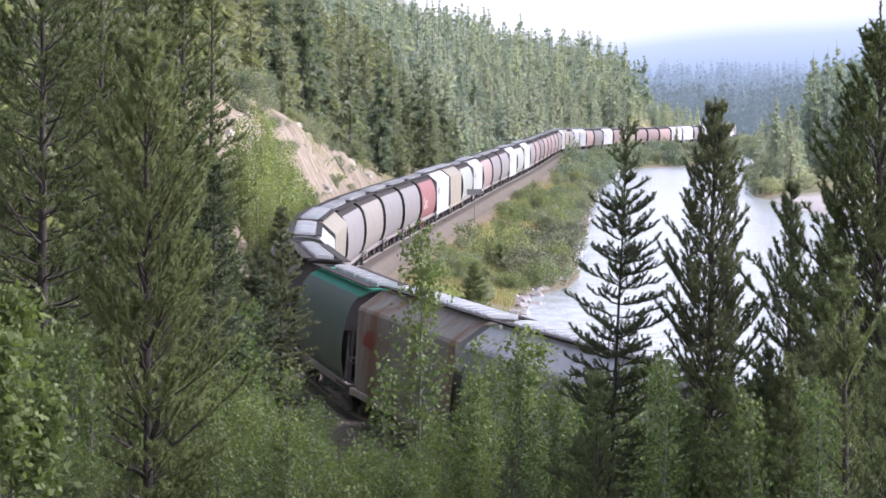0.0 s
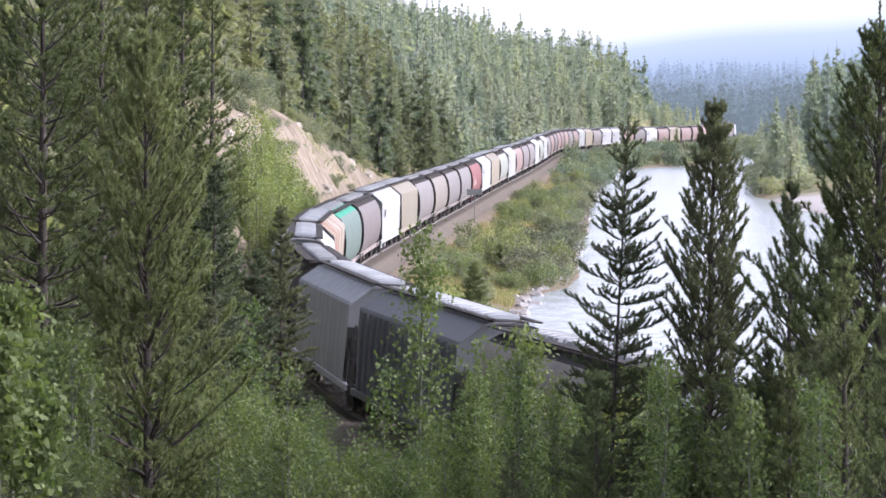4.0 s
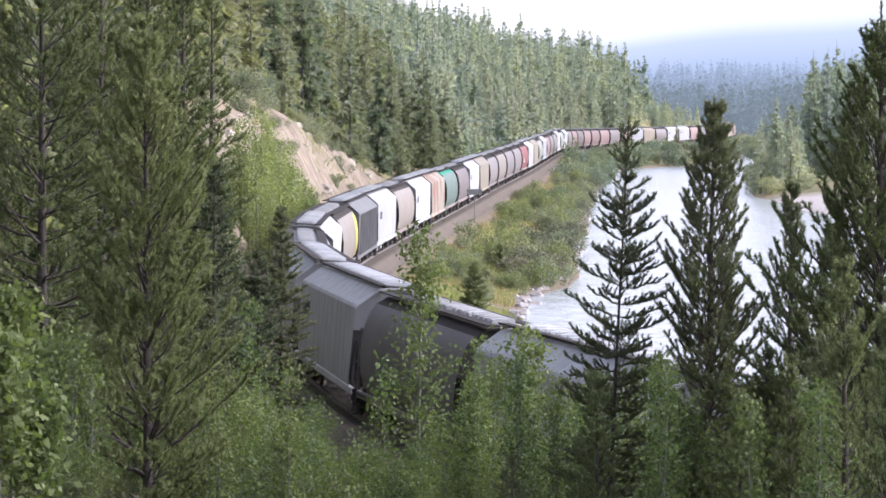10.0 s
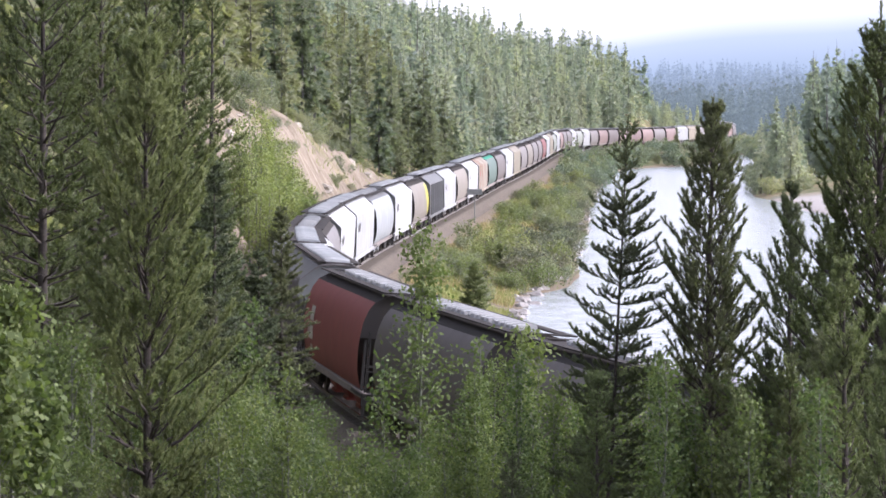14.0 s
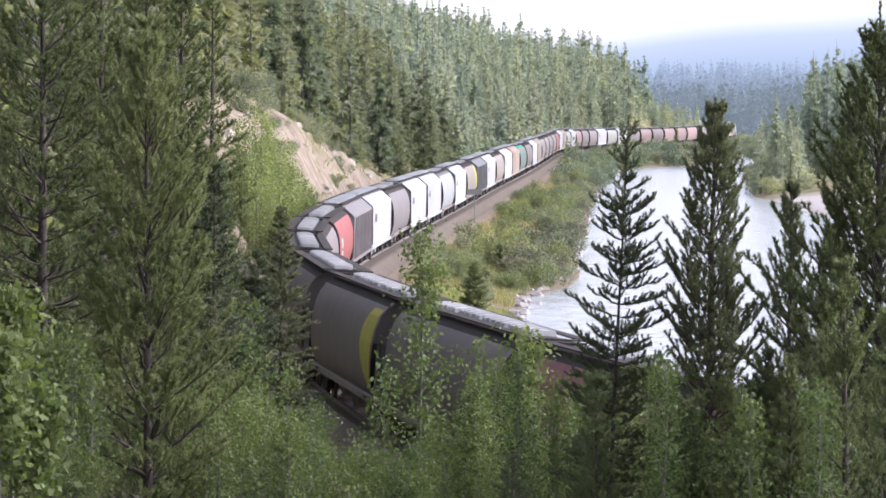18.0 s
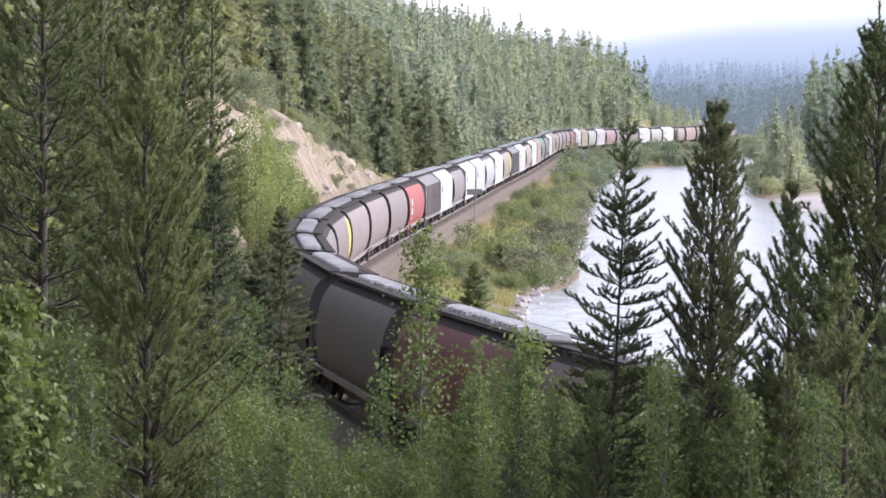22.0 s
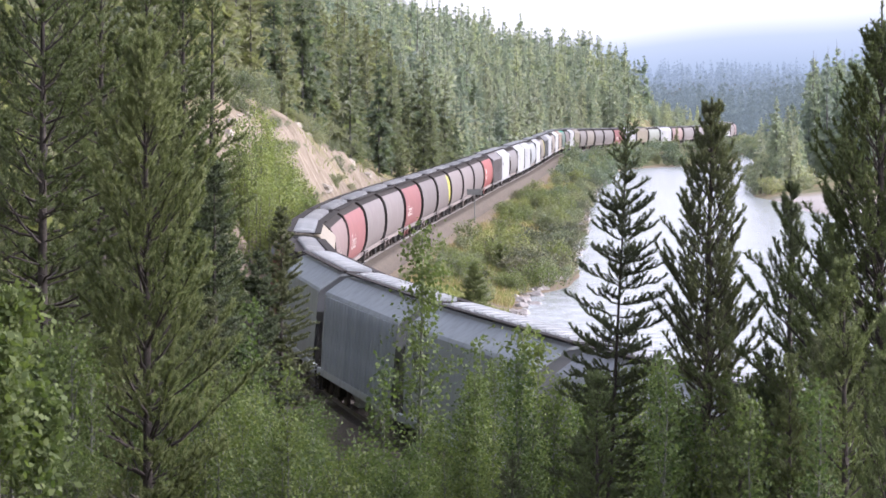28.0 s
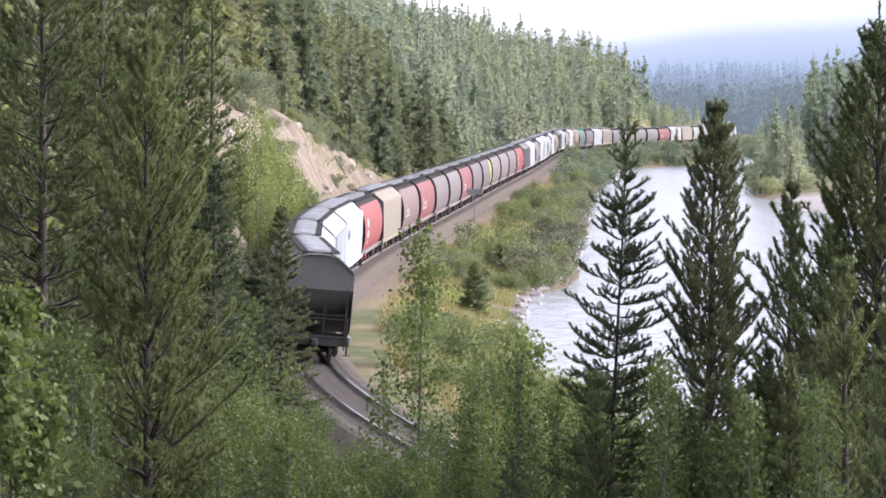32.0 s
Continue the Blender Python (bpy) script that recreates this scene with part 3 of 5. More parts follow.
def decal(half, sgn, y0, y1, z0, z1, n=13, proud=0.022, crescent=False):
    """A thin painted panel that follows the side's curve; a crescent narrows to its ends."""
    bm = bmesh.new()
    rows = []
    for z in np.linspace(z0, z1, n):
        k = math.sin(math.pi * (0.06 + 0.70 * (z - z0) / (z1 - z0))) if crescent else 1.0
        ends = (y1 - (y1 - y0) * k, y1) if sgn > 0 else (y0, y0 + (y1 - y0) * k)
        rows.append([bm.verts.new((sgn * (side_x(half, z) + proud), y, z)) for y in ends])
    for a, b in zip(rows, rows[1:]):
        f = (a[0], a[1], b[1], b[0])
        bm.faces.new(f if sgn > 0 else f[::-1])
    return mesh_bm("marking", bm)


_decals = {}


def marks(car, kind, half, rows, material, name="lettering"):
    """Plain bars in place of the lettering, on both sides."""
    for sgn in (1, -1):
        for r in rows:
            key = (kind, sgn) + r
            if key not in _decals:
                _decals[key] = decal(half, sgn, *((r[0], r[1]) if sgn > 0 else (-r[1], -r[0])), r[2], r[3], crescent=name != "lettering")
            dress(part(name, _decals[key], None, car), material)


def word_mesh(word, half, sgn, start, z0, height, lean=0.22):
    """A slanting painted word that lies on the side, from its left end as read."""
    cu = bpy.data.curves.new("word", "FONT")
    cu.body = word
    ob = bpy.data.objects.new("word", cu)
    scene.collection.objects.link(ob)
    me = bpy.data.meshes.new_from_object(ob.evaluated_get(bpy.context.evaluated_depsgraph_get()))
    bpy.data.objects.remove(ob)
    for v in me.vertices:
        u, z = (v.co.x + lean * v.co.y) * height / 0.7, z0 + v.co.y * height / 0.7
        v.co = Vector((sgn * (side_x(half, z) + 0.03), start + u if sgn > 0 else -start - u, z))
    me.materials.clear()
    return me


WORDS = {}


def dress(ob, material):
    """Gives one object its own paint on a shared mesh."""
    if not ob.data.materials:
        ob.data.materials.append(None)
    ob.material_slots[0].link = "OBJECT"
    ob.material_slots[0].material = material
    return ob


def hopper_car(kind, colour, label, roof=None, lids=None, ribs=0, end=None, letters=None, stripe=None, word=""):
    half = ROUND if kind == "round" else FLAT
    p = PAINTS[colour]
    roof = roof or (P_ROOF_ENDSHADE if kind == "round" else p)
    lids = lids or (P_LID if kind == "round" else P_LIDGREY)
    car = thing("hopper_car", label, "freight car", group="grain train")
    m = ME[kind]
    for me in m["sides"]:
        dress(part("side", me, None, car), p)
    dress(part("roof", m["roof"], None, car), roof)
    # Round cars' ends are painted dark to stand for the shade between cars.
    for me in m["ends"]:
        dress(part("end_panel", me, None, car), PAINTS[end] if end else P_ROOF_ENDSHADE if kind == "round" else P_ROOFGREY)
    for f in (I4, flip(I4)):
        dress(part("side_sill", MESH_SILL[kind], None, car, at=f), P_SILL if kind == "round" else p)
        part("end_platform", MESH_PLATFORM, None, car, at=f)
        part("end_frame", MESH_POSTS, None, car, at=f)
        part("coupler", MESH_COUPLER, None, car, at=f)
        part("ladder", MESH_LADDER, None, car, at=f @ Matrix.Translation((1.3, HALF[kind] + 0.12, 0)))
        part("ladder", MESH_LADDER, None, car, at=f @ Matrix.Translation((-1.3, HALF[kind] + 0.12, 0)))
        for k in range(ribs):
            dress(part("rib", MESH_RIB, None, car, at=f @ Matrix.Translation((0, -7.1 + 14.2 * k / (ribs - 1), 0))), p)
    part("centre_sill", MESH_CENTRE, None, car)
    dress(part("running_board", MESH_WALK if kind == "round" else MESH_WALK_FLAT, None, car, at=Matrix.Translation((0, 0, LIFT[kind]))), P_ROOF_ENDSHADE)
    pitch, count = (3.3, 4) if kind == "round" else (1.05, 14)
    for k in range(count):
        dress(part("hatch_lid", MESH_LID[kind], None, car, at=Matrix.Translation((0, (k - (count - 1) / 2) * pitch, LIFT[kind]))), lids)
    for y in (-3.3, 0.0, 3.3):
        dress(part("hopper_chute", MESH_CHUTE, None, car, at=Matrix.Translation((0, y, 0))), p)
    for y in (-6.9, 6.9):
        tr = part("truck", MESH_BOLSTER, None, car, at=Matrix.Translation((0, y, 0)))
        for dy in (-0.89, 0.89):
            part("wheelset", MESH_WHEELSET, None, tr, at=Matrix.Translation((0, dy, 0)))
        for x in (-0.98, 0.98):
            part("side_frame", MESH_FRAME, None, tr, at=Matrix.Translation((x, 0, 0)))
    if letters:
        marks(car, kind, half, letters[0], letters[1])
    if word:
        for sgn in (1, -1):
            if (word, sgn) not in WORDS:
                WORDS[word, sgn] = word_mesh(word, half, sgn, -6.2, 2.0, 0.95)
            dress(part("lettering", WORDS[word, sgn], None, car), P_LETTER)
    if stripe:
        marks(car, kind, half, [stripe], P_YELLOW, "yellow_stripe")
    return car


NAME = [(-5.2, -4.85, 2.75, 3.3), (-5.65, -5.3, 2.75, 3.3), (-6.15, -5.85, 2.75, 3.3), (-6.5, -6.25, 2.75, 3.1), (-6.62, -6.55, 2.75, 3.2), (-6.8, -6.7, 2.75, 3.3)]
STACK = [(-5.7, -4.7, 2.7, 3.25), (-5.8, -4.7, 2.0, 2.5), (-5.5, -4.9, 1.6, 1.8), (-6.2, -5.95, 2.1, 2.4)]

DEF = {
    "T": dict(kind="round", colour="taupe", label="taupe cylindrical grain hopper with dark roof and pale hatches"),
    "B": dict(kind="round", colour="brown", label="brown cylindrical grain hopper with dark roof and pale hatches"),
    "P": dict(kind="round", colour="rose", label="faded rose-brown cylindrical grain hopper with pale hatches"),
    "R": dict(kind="round", colour="red", label="bright red cylindrical grain hopper with pale lettering", letters=(STACK, P_LETTER)),
    "C": dict(kind="round", colour="maroon", label="dull red cylindrical grain hopper with pale script lettering", word="Canada"),
    "Y": dict(kind="round", colour="brown", label="brown cylindrical grain hopper with a yellow stripe at one end", stripe=(4.9, 7.45, 1.4, 4.05)),
    "N": dict(kind="round", colour="tan", label="tan cylindrical grain hopper with a yellow stripe at one end", stripe=(4.9, 7.45, 1.4, 4.05)),
    "G": dict(kind="round", colour="green", label="dusty dark green cylindrical grain hopper with pale hatches", roof=P_GREENROOF),
    "O": dict(kind="round", colour="olive", label="grey-green cylindrical grain hopper, dusty"),
    "Q": dict(kind="round", colour="grey", label="plain grey cylindrical grain hopper, dusty", roof=PAINTS["slate"]),
    "H": dict(kind="round", colour="tan", label="dull tan cylindrical grain hopper with dark roof and pale hatches"),
    "M": dict(kind="round", colour="faded", label="faded brown cylindrical grain hopper with pale script lettering", word="Canada"),
    "W": dict(kind="flat", colour="white", label="white flat-sided grain hopper with dark lettering", letters=(NAME, P_LETTER_DARK)),
    "V": dict(kind="flat", colour="pale", label="pale blue-grey flat-sided grain hopper with dark lettering", letters=(NAME, P_LETTER_DARK)),
    "E": dict(kind="flat", colour="cream", label="cream flat-sided grain hopper, weathered"),
    "F": dict(kind="flat", colour="rusty", label="cream flat-sided grain hopper largely eaten by rust, with dull red lettering", letters=(NAME, P_LETTER_RED)),
    "K": dict(kind="flat", colour="taupe", label="taupe grey flat-sided grain hopper with ribbed sides", ribs=15),
    "J": dict(kind="flat", colour="pale", label="pale grey-green flat-sided grain hopper with finely ribbed sides", ribs=22),
    "D": dict(kind="flat", colour="slate", label="dark grey flat-sided grain hopper with ribbed sides", ribs=15),
    "Z": dict(kind="flat", colour="grey", label="plain grey flat-sided grain hopper at the train's tail", end="slate"),
}
# from the tail to the head of the train
CONSIST = "ZVJVREMCBBCBYBBBRKWTWWQWNDWHWFGBWETHTTCWEOWPTTWOWTPBPPPTPWETWWPTWPEPPPWWTWPTWTB"
MASTER = {}
TRAIN = []
for _i, _k in enumerate(CONSIST):
    if _k not in MASTER:
        MASTER[_k] = hopper_car(**DEF[_k])
        TRAIN.append(MASTER[_k])
    else:
        TRAIN.append(copy_thing(MASTER[_k], I4))
SPEED = 17.5


def car_pose(i, t):
    """Where car i from the tail stands on the line at t seconds."""
    s = (i - 34.6) * CAR + SPEED * t
    # cars on the near bend are set back to fit the camera's view
    view_shift = float(np.interp(i, [0, 5, 14, 17.5, 20, 23, 26, 30], [3.6, 5.0, 7.0, 5.9, 6.8, 9.0, 9.5, 12.2]))
    s -= view_shift * (1 - float(sm(-98, -24, s)))
    a, b = rail_at(s - 6.9), rail_at(s + 6.9)
    d = b - a
    roll = math.degrees(float(np.interp(s, S, TR)))
    return pose(*((a + b) / 2), math.degrees(math.atan2(d[2], math.hypot(d[0], d[1]))), roll, -math.degrees(math.atan2(d[0], d[1])))


# ---- plants ----


def unit(v):
    return v / np.maximum(np.linalg.norm(v, axis=-1, keepdims=True), 1e-9)


def blades(base, way, length, width, rng, twist=None):
    """Thin triangles: base points, directions, lengths, widths."""
    n = len(base)
    side = unit(np.cross(way, rng.normal(size=(n, 3)))) * (width * 0.5)[:, None]
    V = np.stack([base - side, base + side, base + way * length[:, None]], 1).reshape(-1, 3)
    return V, np.arange(3 * n).reshape(-1, 3)


def leaves(at, size, rng, flat=0.0):
    """Small four-cornered leaves at points, as two triangles each."""
    n = len(at)
    u = unit(rng.normal(size=(n, 3)) * [1, 1, 1 - flat])
    w = unit(np.cross(u, rng.normal(size=(n, 3))))
    s = size[:, None]
    V = np.stack([at - u * s * 0.55, at + w * s * 0.36, at + u * s * 0.55, at - w * s * 0.36], 1).reshape(-1, 3)
    i = np.arange(n)[:, None] * 4
    return V, np.concatenate([i + [0, 1, 2], i + [0, 2, 3]])


def sticks(P, Q, r1, r2, n=4):
    """Tapered rods between points."""
    m = len(P)
    d = unit(Q - P)
    u = unit(np.cross(d, np.where(abs(d[:, 2:3]) > 0.9, [[1, 0, 0]], [[0, 0, 1]])))
    w = np.cross(d, u)
    a = np.arange(n) * 2 * np.pi / n
    ring = u[:, None] * np.cos(a)[None, :, None] + w[:, None] * np.sin(a)[None, :, None]
    V = np.concatenate([P[:, None] + ring * r1[:, None, None], Q[:, None] + ring * r2[:, None, None]], 1)
    i = np.arange(m)[:, None, None] * 2 * n
    k = np.arange(n)[None, :, None]
    k2 = (k + 1) % n
    T = np.concatenate([i + np.concatenate([k, k2, k2 + n], 2), i + np.concatenate([k, k2 + n, k + n], 2)], 1)
    return V.reshape(-1, 3), T.reshape(-1, 3)


def join(pairs):
    V, T, o = [], [], 0
    for v, t in pairs:
        V.append(v)
        T.append(t + o)
        o += len(v)
    return np.concatenate(V), np.concatenate(T)


def trunk_arrays(h, r, rng, lean=0.02, n=7, seg=7):
    z = np.linspace(-0.4, h, seg + 1)
    off = np.cumsum(rng.normal(size=(seg + 1, 2)) * lean * h / seg, 0)
    P = np.column_stack([off, z])
    P[0, :2] = P[1, :2] = 0
    rad = r * np.clip(1 - z / (h * 1.02), 0.04, 1) ** 0.8
    a = np.arange(n) * 2 * np.pi / n
    ring = np.column_stack([np.cos(a), np.sin(a), 0 * a])
    V = (P[:, None] + ring[None] * rad[:, None, None]).reshape(-1, 3)
    i, k = np.meshgrid(np.arange(seg), np.arange(n), indexing="ij")
    p, q = i * n + k, i * n + (k + 1) % n
    T = np.concatenate([np.stack([p, q, q + n], -1).reshape(-1, 3), np.stack([p, q + n, p + n], -1).reshape(-1, 3)])
    return (V, T), P


def conifer_arrays(h, R, rng, nb, crown0=0.12, rise=0.0, power=0.8, sprays=9, size=0.55, lean=0.01, tri_w=0.38, boughs=True):
    """Trunk and crown of a conifer seen from some way off: boughs of small sprays."""
    (tv, tt), P = trunk_arrays(h, 0.008 * h + 0.02, rng, lean)
    k = np.sort(rng.uniform(0, 1, nb)) ** 0.9
    z = h * (crown0 + (0.985 - crown0) * k)
    L = R * (np.clip(1 - k, 0, 1) ** power * 0.95 + 0.05) * rng.uniform(0.55, 1.15, nb) * np.clip(k * 9 + 0.35, 0, 1)
    az = rng.uniform(0, 2 * np.pi, nb)
    el = rise + (k - 0.5) * 0.9 + rng.normal(size=nb) * 0.12
    cx = np.interp(z, P[:, 2], P[:, 0])
    cy = np.interp(z, P[:, 2], P[:, 1])
    base = np.column_stack([cx, cy, z])
    d = np.column_stack([np.cos(az) * np.cos(el), np.sin(az) * np.cos(el), np.sin(el)])
    u = (np.arange(sprays) + 0.6) / sprays
    pts = base[:, None] + d[:, None] * (L[:, None] * u[None])[..., None]
    pts[..., 2] -= (0.16 * L[:, None] * u[None] ** 2)
    pts = pts + rng.normal(size=pts.shape) * 0.07 * size
    way = unit(d[:, None] * 0.9 + rng.normal(size=pts.shape) * 0.55 + [0, 0, -0.12])
    n = pts.shape[0] * pts.shape[1]
    s = (size * rng.uniform(0.6, 1.25, n)) * np.clip(np.repeat(L, sprays) / R * 1.4 + 0.2, 0.25, 1.1)
    crown = blades(pts.reshape(-1, 3), way.reshape(-1, 3), s, s * tri_w * 2, rng)
    crown2 = blades(pts.reshape(-1, 3), unit(way.reshape(-1, 3) + rng.normal(size=(n, 3)) * 0.7), s * 0.8, s * tri_w * 2, rng)
    bough = sticks(base, base + d * (L * 0.8)[:, None] - np.column_stack([0 * L, 0 * L, 0.1 * L]), 0.012 * L + 0.008, 0.006 + 0 * L, 3)
    return (tv, tt), (bough if boughs else None), join([crown, crown2])


def tree(name, wood, boughs, crown, wood_mat, leaf_mat, label, category, at, group="", stem="trunk"):
    ob = thing(name, label, category, group, at=at)
    part(stem, mesh_np(stem, *wood, [wood_mat], smooth=True), None, ob)
    if boughs is not None:
        tagged(part("bough", mesh_np("bough", *boughs, [wood_mat], smooth=True), None, ob), kind="stuff")
    part("crown", mesh_np("crown", *crown, [leaf_mat]), None, ob)
    return ob


def stand(x, y, dz=0.0, rz=0.0, scale=1.0):
    return pose(x, y, float(ground_z(x, y)) + dz, 0, 0, rz) @ Matrix.Scale(scale, 4)


# hillside forest: single trees along the cutting, the rest of the wood as one mass
FOREST_KINDS = []
for _k in range(7):
    _h = [12, 14, 11, 15, 13, 10, 14][_k]
    _w, _bo, _c = conifer_arrays(_h, [2.0, 2.3, 1.9, 2.2, 2.5, 1.8, 2.0][_k], np.random.default_rng(40 + _k), [130, 110, 120, 130, 120, 100, 110][_k], crown0=[0.04, 0.10, 0.05, 0.10, 0.05, 0.06, 0.12][_k], power=[0.85, 0.75, 0.9, 0.65, 0.85, 0.85, 0.7][_k], sprays=10, size=0.56, tri_w=0.27)
    FOREST_KINDS.append(tree("spruce_tree", _w, _bo, _c, M_BARK_FAR, M_FOREST, "tall dark green spruce on the forested hillside", "tree", pose(0, -60 - 6 * _k, 9)))


def wood_sites():
    """Sites on the hillside above the line, on a loose grid cleared to fit the camera's view."""
    rng = np.random.default_rng(11)
    out = []
    for Y in np.arange(24, 1050, 3.2):
        for k in range(26):
            y = Y + rng.uniform(-1.6, 1.6)
            d = 5.5 + k * 3.1 + rng.uniform(-1.5, 1.5)
            if 165 < y < 345 and d < np.interp(y, [165, 235, 345], [9, 14, 8]):
                continue
            if d > 45 and y < 300:
                continue
            # Nearest rows hold unseen trees left of the view, added to shade near cars.
            if y < 165 and 784 + 5571 * (line_x(y) - d + 2.3) / y > np.interp(y, [70, 72, 80, 165], [-120, 340, 380, 440]):
                continue
            if y > 1000:
                continue
            out.append((line_x(y) - d, y, d))
    return out


def hazed(ob):
    """Gives trees further up the valley the needle colour with haze painted in."""
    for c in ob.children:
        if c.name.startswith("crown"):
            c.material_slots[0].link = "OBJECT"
            c.material_slots[0].material = M_FOREST_HAZED
    ob["label"] = "hazy grey-green spruce at the edge of the far wood"


_sites = wood_sites()
_near = [p for p in _sites if p[2] < 13 and 150 < p[1] < 820]
_rng = np.random.default_rng(5)
_rng.shuffle(_near)
_near = _near[:270]
_taken = set((p[0], p[1]) for p in _near)
for _n, (_x, _y2, _d) in enumerate(_near):
    _src = FOREST_KINDS[_n % 7]
    _s = _rng.uniform(0.5, 1.2)
    _m = stand(_x, _y2, -0.2, _rng.uniform(0, 360), _s)
    if _n < 7:
        _src.matrix_basis = _m
    else:
        _cp = copy_thing(_src, Matrix.Identity(4))
        _cp.matrix_basis = _m
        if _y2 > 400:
            hazed(_cp)
_stock = []
for _k in range(6):
    _w, _bo, _c = conifer_arrays([11, 13, 15, 12, 14, 10][_k], [2.1, 2.3, 2.4, 2.5, 2.0, 1.9][_k], np.random.default_rng(70 + _k), 96, crown0=0.03, power=[0.85, 0.75, 0.9, 0.9, 0.7, 0.8][_k], sprays=6, size=0.74, tri_w=0.30, boughs=False)
    _stock.append((_w, None, _c))


def mass(name, sites, stock, mats, label, category, rng, smin=0.75, smax=1.2):
    """A wood joined into one mesh."""
    V, T, I, C, o = [], [], [], [], 0
    for x, y, z in sites:
        tint = rng.uniform(-1, 1)
        (wv, wt), _, (cv, ct) = stock[rng.integers(len(stock))]
        s = rng.uniform(smin, smax)
        a = rng.uniform(0, 6.28)
        rot = np.array([[math.cos(a), -math.sin(a), 0], [math.sin(a), math.cos(a), 0], [0, 0, 1]]) * s
        for v, t, i in ((wv, wt, 0), (cv, ct, 1)):
            V.append(v @ rot.T + [x, y, z])
            T.append(t + o)
            I.append(np.full(len(t), i))
            C.append(np.full(len(v), tint, dtype=np.float32))
            o += len(v)
    me = mesh_np(name, np.concatenate(V), np.concatenate(T), mats, np.concatenate(I))
    me.attributes.new("tint", "FLOAT", "POINT").data.foreach_set("value", np.concatenate(C))
    return tagged(new(name, me), label, category, kind="stuff")


def shoulder(p):
    """The last strip of the wood beside the line, where only low trees stand."""
    return p[1] > 820 and float(line_x(p[1])) - p[0] < 12.5


_rest = [(x, y, float(ground_z(x, y)) - 0.2) for x, y, d in _sites if (x, y) not in _taken and d >= 9 and (y > 160 or d > 14) and _rng.uniform() < (0.62 if d < 32 else 0.36)]
mass("forest", [p for p in _rest if p[1] < 430], _stock, [M_BARK_FAR, M_FOREST], "dense conifer forest covering the hillside", "forest", _rng)
_stock_far = [conifer_arrays([11, 13, 15, 12, 14, 10][k], [2.2, 2.4, 2.5, 2.6, 2.1, 2.1][k], np.random.default_rng(80 + k), 62, crown0=0.03, power=[0.8, 0.7, 0.85, 0.9, 0.65, 0.8][k], sprays=5, size=0.92, tri_w=0.31, boughs=False) for k in range(6)]
mass("lichen_forest", [p for p in _rest if 430 <= p[1] < 882 and not shoulder(p)], _stock_far, [M_BARK_FAR, M_FOREST_HAZED], "hazy grey-green conifer forest on the far hillside", "forest", _rng, 0.85, 1.3)
mass("young_forest", [p for p in _rest if p[1] >= 882 or shoulder(p)], _stock_far, [M_BARK_FAR, M_FOREST_HAZED], "lower hazy conifers where the line turns out of sight", "forest", _rng, 0.5, 0.75)


